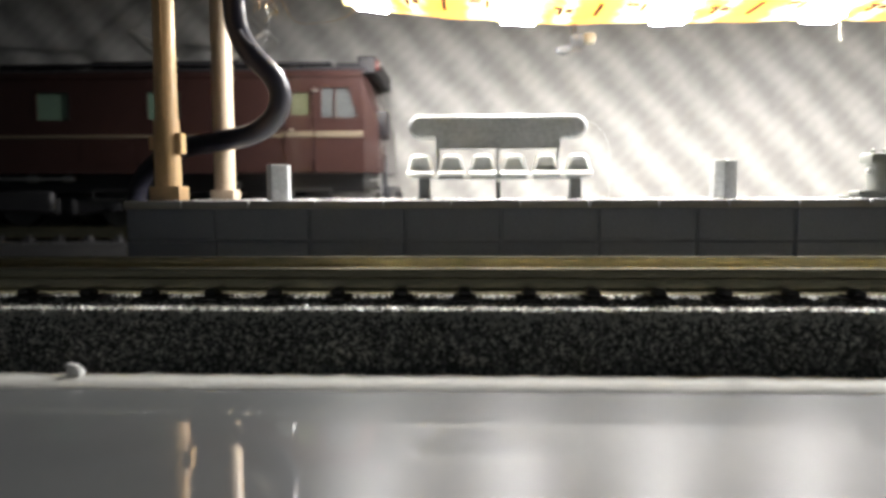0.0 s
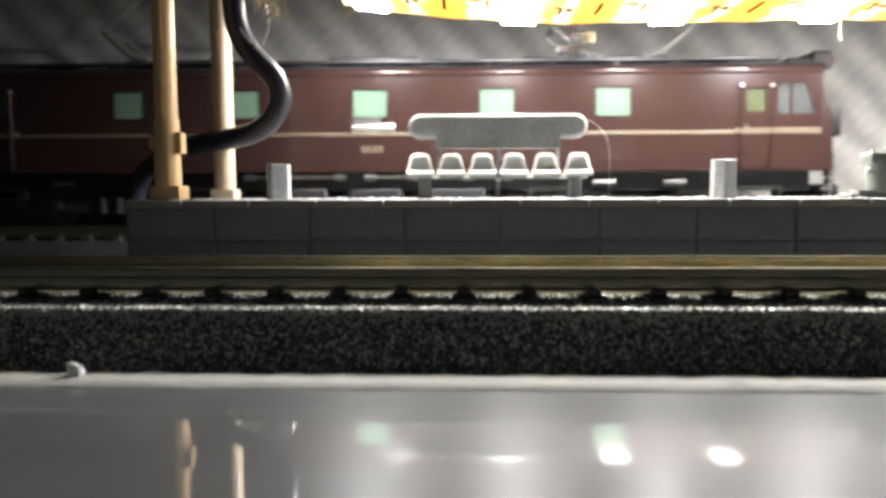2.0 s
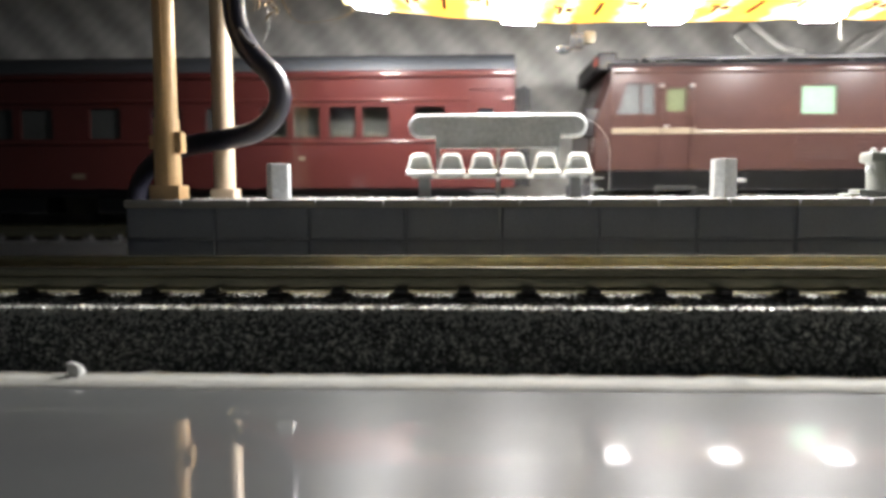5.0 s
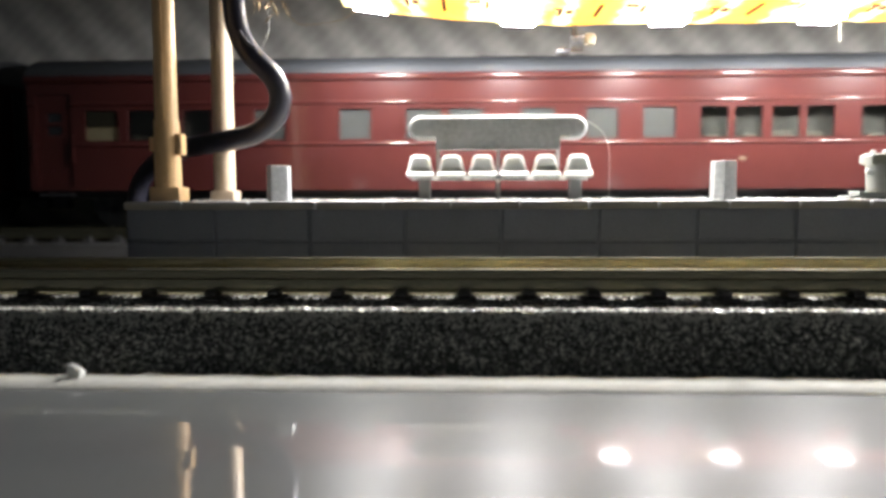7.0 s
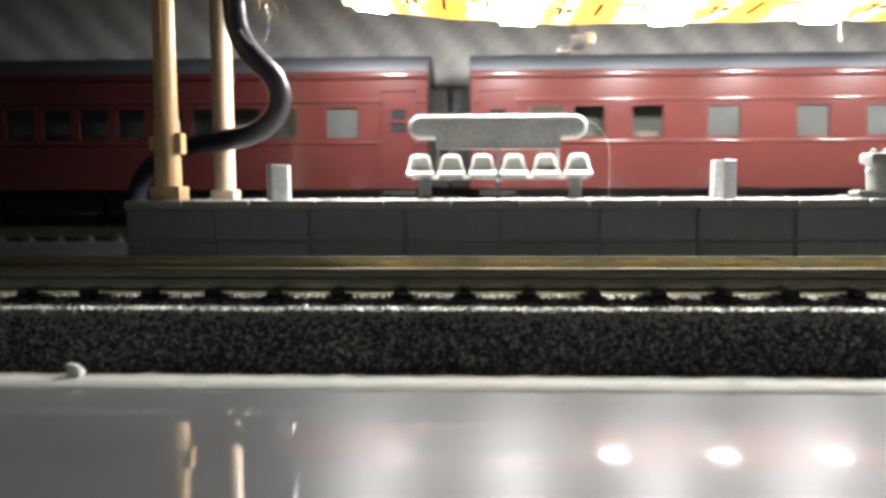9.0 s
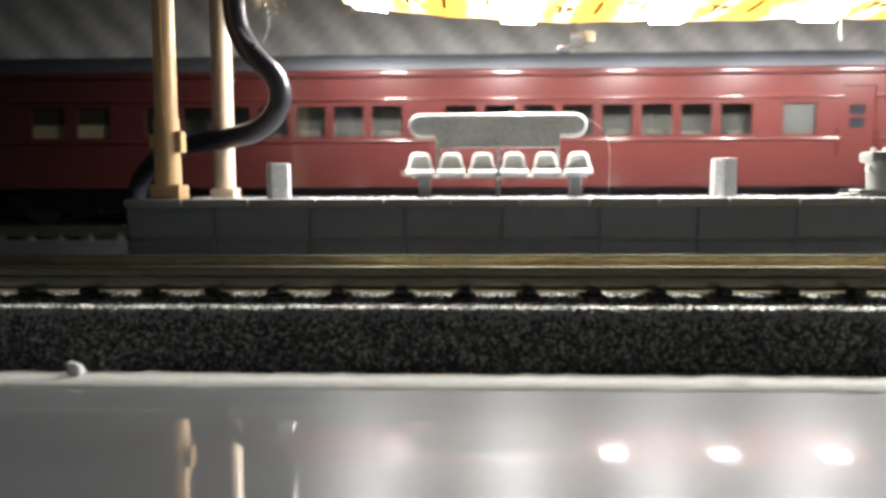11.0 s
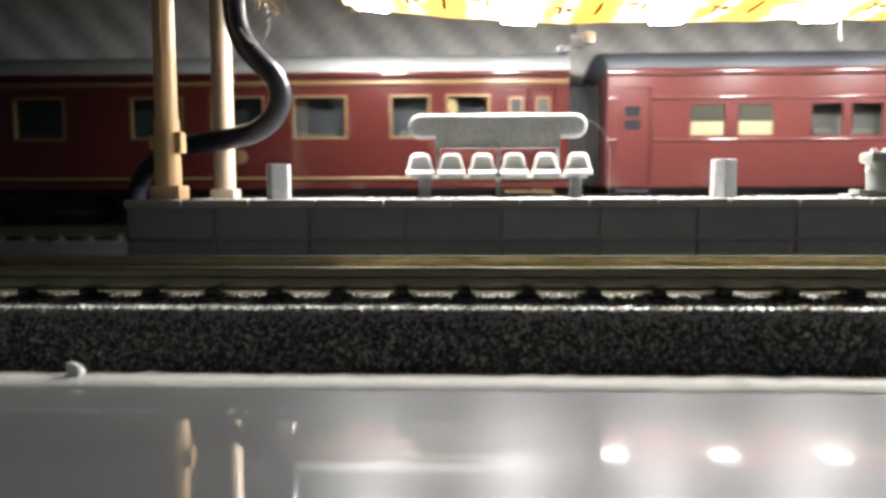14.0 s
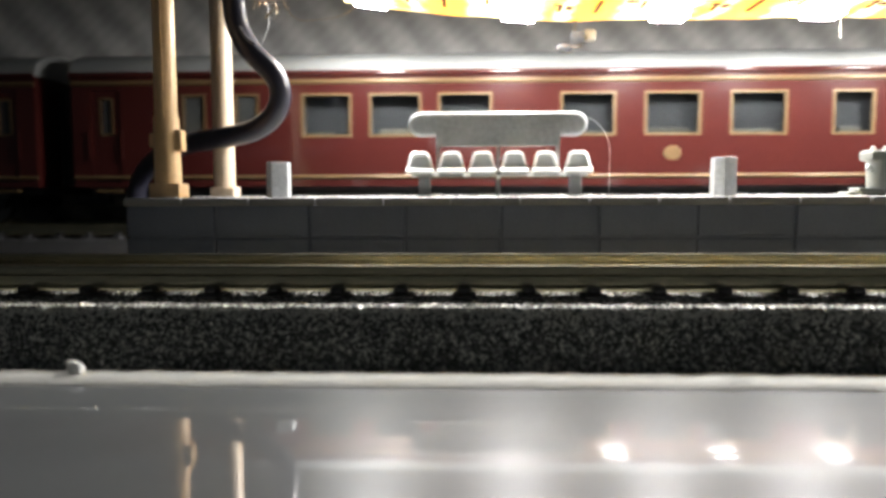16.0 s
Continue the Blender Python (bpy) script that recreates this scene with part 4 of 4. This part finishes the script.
            gr = part("grab_rail", bm, BROWN, lo)
            part("rail_cap", shape(bx, hx - 0.3, hx + 0.3, -HW - 0.5, -HW + 0.02, 17.55, 18.0, 0.1), STEEL, gr, "bright cap")
        e = s * half
        bm = B()
        bx(bm, min(e - s * 2.5, e - s * 0.05), max(e - s * 2.5, e - s * 0.05), -HW + 1.0, HW - 1.0, 20.0, 22.3, 0.2)
        bx(bm, min(e - s * 5.4, e - s * 2.45), max(e - s * 5.4, e - s * 2.45), -HW + 1.4, HW - 1.4, 20.0, 21.5, 0.2)
        part("visor", bm, DEEPBLACK, lo, "dark roof-end visor")
        bm = B()
        cyl(bm, (e - s * 0.3, -7.5, 21.2), (e + s * 0.25, -7.5, 21.2), 0.72, 0.66, 14)
        part("marker_lamp", bm, LAMPRED, lo)
        bm = B()
        cyl(bm, (e - s * 0.2, -6.6, 12.2), (e + s * 0.5, -6.6, 12.2), 0.75, 0.65, 12)
        part("headlight", bm, CLEARP, lo)
        for y in (-5.2, 1.2):
            bm = B()
            x0 = e - s * 0.9
            vs = [bm.verts.new(p) for p in ((e + s * 0.6, y, 14.2), (e + s * 0.6, y + 4.0, 14.2), (e - s * 0.92, y + 4.0, 18.2), (e - s * 0.92, y, 18.2),
                                            (e - s * 0.17, y, 14.2), (e - s * 0.17, y + 4.0, 14.2), (e - s * 1.12, y + 4.0, 18.2), (e - s * 1.12, y, 18.2))]
            for f in ((0, 1, 2, 3), (4, 7, 6, 5), (0, 4, 5, 1), (1, 5, 6, 2), (2, 6, 7, 3), (3, 7, 4, 0)):
                bm.faces.new([vs[i] for i in f])
            part("nose_window", bm, DARKGLASS, lo, smooth=False)
        bm = B()
        bx(bm, min(e - s * 0.2, e + s * 1.6), max(e - s * 0.2, e + s * 1.6), -HW + 1.4, HW - 1.4, 3.2, 5.4, 0.15)
        bx(bm, min(e + s * 0.4, e + s * 1.2), max(e + s * 0.4, e + s * 1.2), -7.4, -6.2, 2.2, 9.6, 0.1)
        bx(bm, min(e, e + s * 2.6), max(e, e + s * 2.6), -0.9, 0.9, 3.0, 4.6, 0.2)
        part("buffer_beam", bm, BLACK, lo)
        bm = B()
        bx(bm, min(e - s * 0.6, e + s * 1.5), max(e - s * 0.6, e + s * 1.5), -8.4, -6.0, 11.5, 15.2, 0.25, 2)
        part("lamp_housing", bm, DEEPBLACK, lo)
        bm = B()
        for q in range(4):
            bx(bm, min(e - s * 1.0, e + s * 0.5), max(e - s * 1.0, e + s * 0.5), -8.6, -7.6, 1.6 + q * 1.5, 1.8 + q * 1.5)
        cyl(bm, (e + s * 0.4, -8.1, 1.6), (e + s * 0.4, -8.1, 11.5), 0.12, 0.12, 6)
        part("step_ladder", bm, STEEL, lo)
    # roof gear
    for x, w, h in ((-30, 9, 1.5), (-17, 7, 1.0), (-6, 12, 1.6), (10, 7, 1.0), (20, 9, 1.5), (-46, 5, 0.9), (42, 5, 0.9)):
        bm = B()
        bx(bm, x, x + w, -6, 3, 20.9, 20.9 + h, 0.15)
        for k in range(int(w / 1.6)):
            bx(bm, x + 0.4 + k * 1.6, x + 1.4 + k * 1.6, -6.08, -5.9, 21.2, 20.7 + h)
        part("roof_hatch", bm, ROOFB, lo)
    bm = B()
    for k in range(13):
        bx(bm, -52 + k * 8.4, -51.5 + k * 8.4, -7.4, -6.9, 20.4, 21.5)
    bx(bm, -53, 53, -8.0, -6.2, 21.4, 21.75)
    part("roof_walkway", bm, ROOFB, lo)
    for cx in (-28.6, 33.6):
        pn = part("pantograph", shape(bx, cx - 7, cx + 7, -4.5, 4.5, 22.0, 22.3, 0.08), ROOFB, lo, "folding silver pantograph")
        for y in (-4, 4):
            for s in (-1, 1):
                bm = B()
                tube(bm, [(cx + s * 2.6, y, 22.6), (cx + s * 5.4, y * 0.9, 23.6), (cx + s * 9.4, y * 0.8, 26.9)], 0.60, 8, 0.42)
                part("lower_arm", bm, PANTO, pn)
                bm = B()
                tube(bm, [(cx + s * 9.4, y * 0.8, 26.9), (cx + s * 5.5, y * 0.75, 30.2), (cx + s * 1.0, y * 0.7, 33.6)], 0.16, 8)
                part("upper_arm", bm, PANTO, pn)
            bm = B()
            bx(bm, cx - 6, cx + 6, y - 0.3, y + 0.3, 22.3, 22.7, 0.08)
            for q in (-5, -1.6, 1.6, 5):
                cyl(bm, (cx + q, y, 21.4), (cx + q, y, 22.4), 0.45, 0.45, 8)
            part("insulator_frame", bm, ROOFB, pn)
        bm = B()
        for s in (-1, 1):
            cyl(bm, (cx + s * 1.0, -7.5, 33.7), (cx + s * 1.0, 7.5, 33.7), 0.2, 0.2, 8)
            cyl(bm, (cx + s * 9.4, -3.4, 26.9), (cx + s * 9.4, 3.4, 26.9), 0.22, 0.22, 8)
        part("collector_head", bm, PANTO, pn)
    part("underframe", shape(bx, -half + 2, half - 2, -7.6, 7.6, 4.6, 7.15), BLACK, lo, smooth=False)
    for x, w in ((-14, 8), (-3, 7), (7, 8)):
        part("equipment_box", shape(bx, x, x + w, -8.3, -3, 2.0, 5.0, 0.3), BLACK, lo)
    for x0, x1, joints in ((-16.6, -3.6, (-12.3,)), (-0.6, 18.4, (5.5, 12.8))):
        bm = B()
        cyl(bm, (x0, -8.7, 6.5), (x1, -8.7, 6.5), 0.30, 0.30, 10)
        for x in joints + (x0 + 0.5, x1 - 0.5):
            cyl(bm, (x - 0.7, -8.7, 6.5), (x + 0.7, -8.7, 6.5), 0.52, 0.52, 10)
            bx(bm, x - 0.25, x + 0.25, -8.8, -7.5, 6.4, 7.1)
        part("air_pipe", bm, STEEL, lo)
    for x in (-41.5, 39.5, 30.5):
        bm = B()
        cyl(bm, (x - 1.4, -8.4, 5.6), (x + 1.4, -8.4, 5.6), 0.5, 0.5, 10)
        bx(bm, x - 0.25, x + 0.25, -8.5, -7.5, 5.4, 5.8)
        part("air_valve", bm, WHEELM, lo)
    for x in (-49.0, -22, 23.5, 50.5):
        bm = B()
        for z in (3.6, 4.9):
            bx(bm, x - 2.6, x + 2.6, -8.9, -8.6, z, z + 0.2)
        for dx in (-2.6, 2.4):
            bx(bm, x + dx, x + dx + 0.2, -8.9, -8.6, 3.6, 5.1)
        part("step_frame", bm, WHEELM, lo)
    for x, wb in ((-36, 15), (-16, 14), (16, 14), (36, 15)):
        bogie(lo, x, wb, 3.0)
    for k in range(4):
        number_plate(lo, -70.5 - c0 + k * 0.75, 9.6, 0.5, 0.9, CREAMLINE)
    bm = B()
    prism(bm, [(-HW + 0.02, 12.3), (-HW - 0.3, 12.4), (-HW - 0.42, 12.75), (-HW - 0.36, 13.1), (-HW + 0.02, 13.45)], -71.6 - c0, -66.2 - c0)
    bx(bm, -71.6 - c0, -68.0 - c0, -HW - 0.2, -HW + 0.02, 12.2, 14.0, 0.08)
    part("builder_plate", bm, STEEL, lo, "polished metal maker's plate")
    for u in (-22.6, -126.9):
        part("cab_band", shape(bx, u - c0, u - c0 + 10.7, -HW - 0.2, -HW + 0.03, 11.72, 12.5, 0.06), CREAMLINE, lo, "broad cream band on the cab side")
    for x in (20.0, 27.3, -27.0, -34.3):
        lv = part("louvre", shape(bx, x, x + 7.0, -HW - 0.06, -HW + 0.03, 8.2, 11.3), BROWN, lo, smooth=False)
        for k in range(6):
            z = 8.5 + k * 0.46
            part("slat", shape(prism, [(-HW - 0.06, z), (-HW - 0.10, z + 0.30), (-HW - 0.06, z + 0.33)], x + 0.3, x + 6.7), BROWN, lv, smooth=False)
    return lo, c0


GREENWALL = mat("pale_green_partition", (0.42, 0.55, 0.44), 0.6, var=0.1)
CABGLASS = mat("cab_window_pane", (0.055, 0.058, 0.058), 0.10, var=0.35, scale=180, coat=0.4)
DOORPANE = mat("dim_green_door_pane", (0.055, 0.062, 0.036), 0.15, var=0.3, scale=250, coat=0.3)

make_room()
make_track("platform_track", 51.0, -110, 110, (-42, 40, 50000), "near model track with black ballast in front of the platform", -0.25, -0.12)
make_track("train_track", TRAINY, -640, 640, (-75, 40, 900), "model track behind the platform that carries the train", -57.0, 0.61)
make_platform()
make_columns()
make_bench()
make_small()
make_wires()
make_hair()
make_led()
LOCO = make_loco()
D_, G_, L_ = DARKGLASS, GREYGLASS, LITGLASS
c1 = [(-152.17, 3.6, D_), (-158.98, 3.1, D_), (-163.33, 3.1, D_), (-168.03, 3.1, D_), (-172.31, 3.1, D_), (-179.6, 3.7, G_), (-186.86, 3.7, G_), (-195.13, 3.8, G_),
      (-204.44, 4.0, G_), (-210.05, 4.2, G_), (-218.74, 3.7, G_), (-229.9, 3.7, G_), (-239.42, 3.5, D_), (-246.81, 3.4, D_), (-252.5, 4.1, L_)]
CAR1 = coach(-260.2, -139.3, RED, ROOFG, c1, [(-145.2, 4.4, "two"), (-259.0, 4.6, "two")], "maroon passenger coach with a grey roof and frosted corridor windows")
number_plate(CAR1[0], -167.4 - CAR1[1], 8.6, 0.8, 0.5, CREAMLINE)
number_plate(CAR1[0], -197.7 - CAR1[1], 6.3, 1.7, 0.7, CREAMLINE)
c2 = [(-278.85, 3.7, G_)] + [(-286.64 - 5.02 * i, 3.5, D_) for i in range(8)] + [(-331.33 - 4.99 * i, 3.5, D_) for i in range(7)] + [(-370.41, 4.0, L_), (-376.5, 4.0, L_)]
CAR2 = coach(-387.1, -265.8, RED, ROOFG, c2, [(-271.8, 4.4, "two"), (-386.0, 4.4, "two")], "maroon day coach with rows of small dark windows")
number_plate(CAR2[0], -327.6 - CAR2[1], 6.4, 2.0, 0.8, CREAMLINE)
c3 = [(-407.65, 5.5, D_), (-414.91, 5.1, D_), (-427.69, 7.0, D_), (-438.49, 7.0, D_), (-449.2, 6.9, D_), (-464.92, 6.8, D_), (-473.87, 6.6, D_), (-482.75, 6.4, D_),
      (-491.5, 3.0, G_), (-498.5, 3.0, G_)]
CAR3 = coach(-513.3, -392.0, MAROON, ROOFP, c3, [(-396.9, 3.2, "tall"), (-400.3, 3.2, "tall"), (-510.5, 3.6, "tall")], "dark maroon dining coach with gold-framed windows and pale roof", gold=True, vents=7)
for u, z, r in ((-434.95, 9.1, 1.15), (-396.9, 10.4, 0.8)):
    bm = B()
    bmesh.ops.create_cone(bm, cap_ends=True, segments=20, radius1=r, radius2=r * 0.9, depth=0.14, matrix=Matrix.Translation((u - CAR3[1], -HW - 0.04, z)) @ Matrix.Diagonal((1, 1, 0.84, 1)) @ Euler((math.pi / 2, 0, 0)).to_matrix().to_4x4())
    part("crest", bm, GOLD, CAR3[0], "gold oval crest")
for x0, x1, z0, z1 in ((-407.4, -406.3, 11.7, 16.6), (-403.5, -402.4, 11.7, 14.3)):
    part("curtain", shape(bx, x0 - CAR3[1], x1 - CAR3[1], -HW + 0.5, -HW + 0.62, z0, z1), CURTAIN, CAR3[0], "cream curtain gathered behind the pane", smooth=False)
c4 = [(-533.0 - 9.4 * i, 6.6, D_) for i in range(11)]
CAR4 = coach(-639.0, -518.2, MAROON, ROOFP, c4, [(-524.0, 3.2, "tall"), (-637, 3.2, "tall")], "dark maroon coach with pale roof at the end of the train", gold=True, vents=7)

# distance that the train has run, in millimetres, time by time
RUN = [(0, -1.8), (0.5, 12.5), (1, 26.9), (1.5, 41.6), (2, 56.6), (2.5, 71.8), (3, 87.0), (3.7, 107.9), (4.2, 122.8), (5.25, 152.6), (6.3, 181.8), (6.9, 199.1), (7.5, 216.6), (8.2, 237.1),
       (8.6, 248.8), (9, 260.5), (10.15, 294.0), (11.3, 327.5), (12, 347.9), (12.9, 373.7), (13.6, 393.6), (14.2, 410.5), (14.5, 419.0), (15, 433.1), (15.5, 447.2), (16, 461.1)]


def run_at(t):
    for (a, x), (b, y) in zip(RUN, RUN[1:]):
        if t <= b:
            return x + (y - x) * (t - a) / (b - a)
    return RUN[-1][1]


def motions():
    for ob, c0 in (LOCO, CAR1, CAR2, CAR3, CAR4):
        walk(ob, [(t, pose((c0 + d) * MM, TRAINY * MM, RAILZ * MM)) for t, d in RUN])
    steps = [round(i * 4 / 30, 4) for i in range(120)] + [16.0]
    for w, x, r in WHEELS:
        walk(w, [(t, pose(x * MM, 0, r * MM, 0, math.degrees(run_at(t) / r), 0)) for t in steps])


motions()
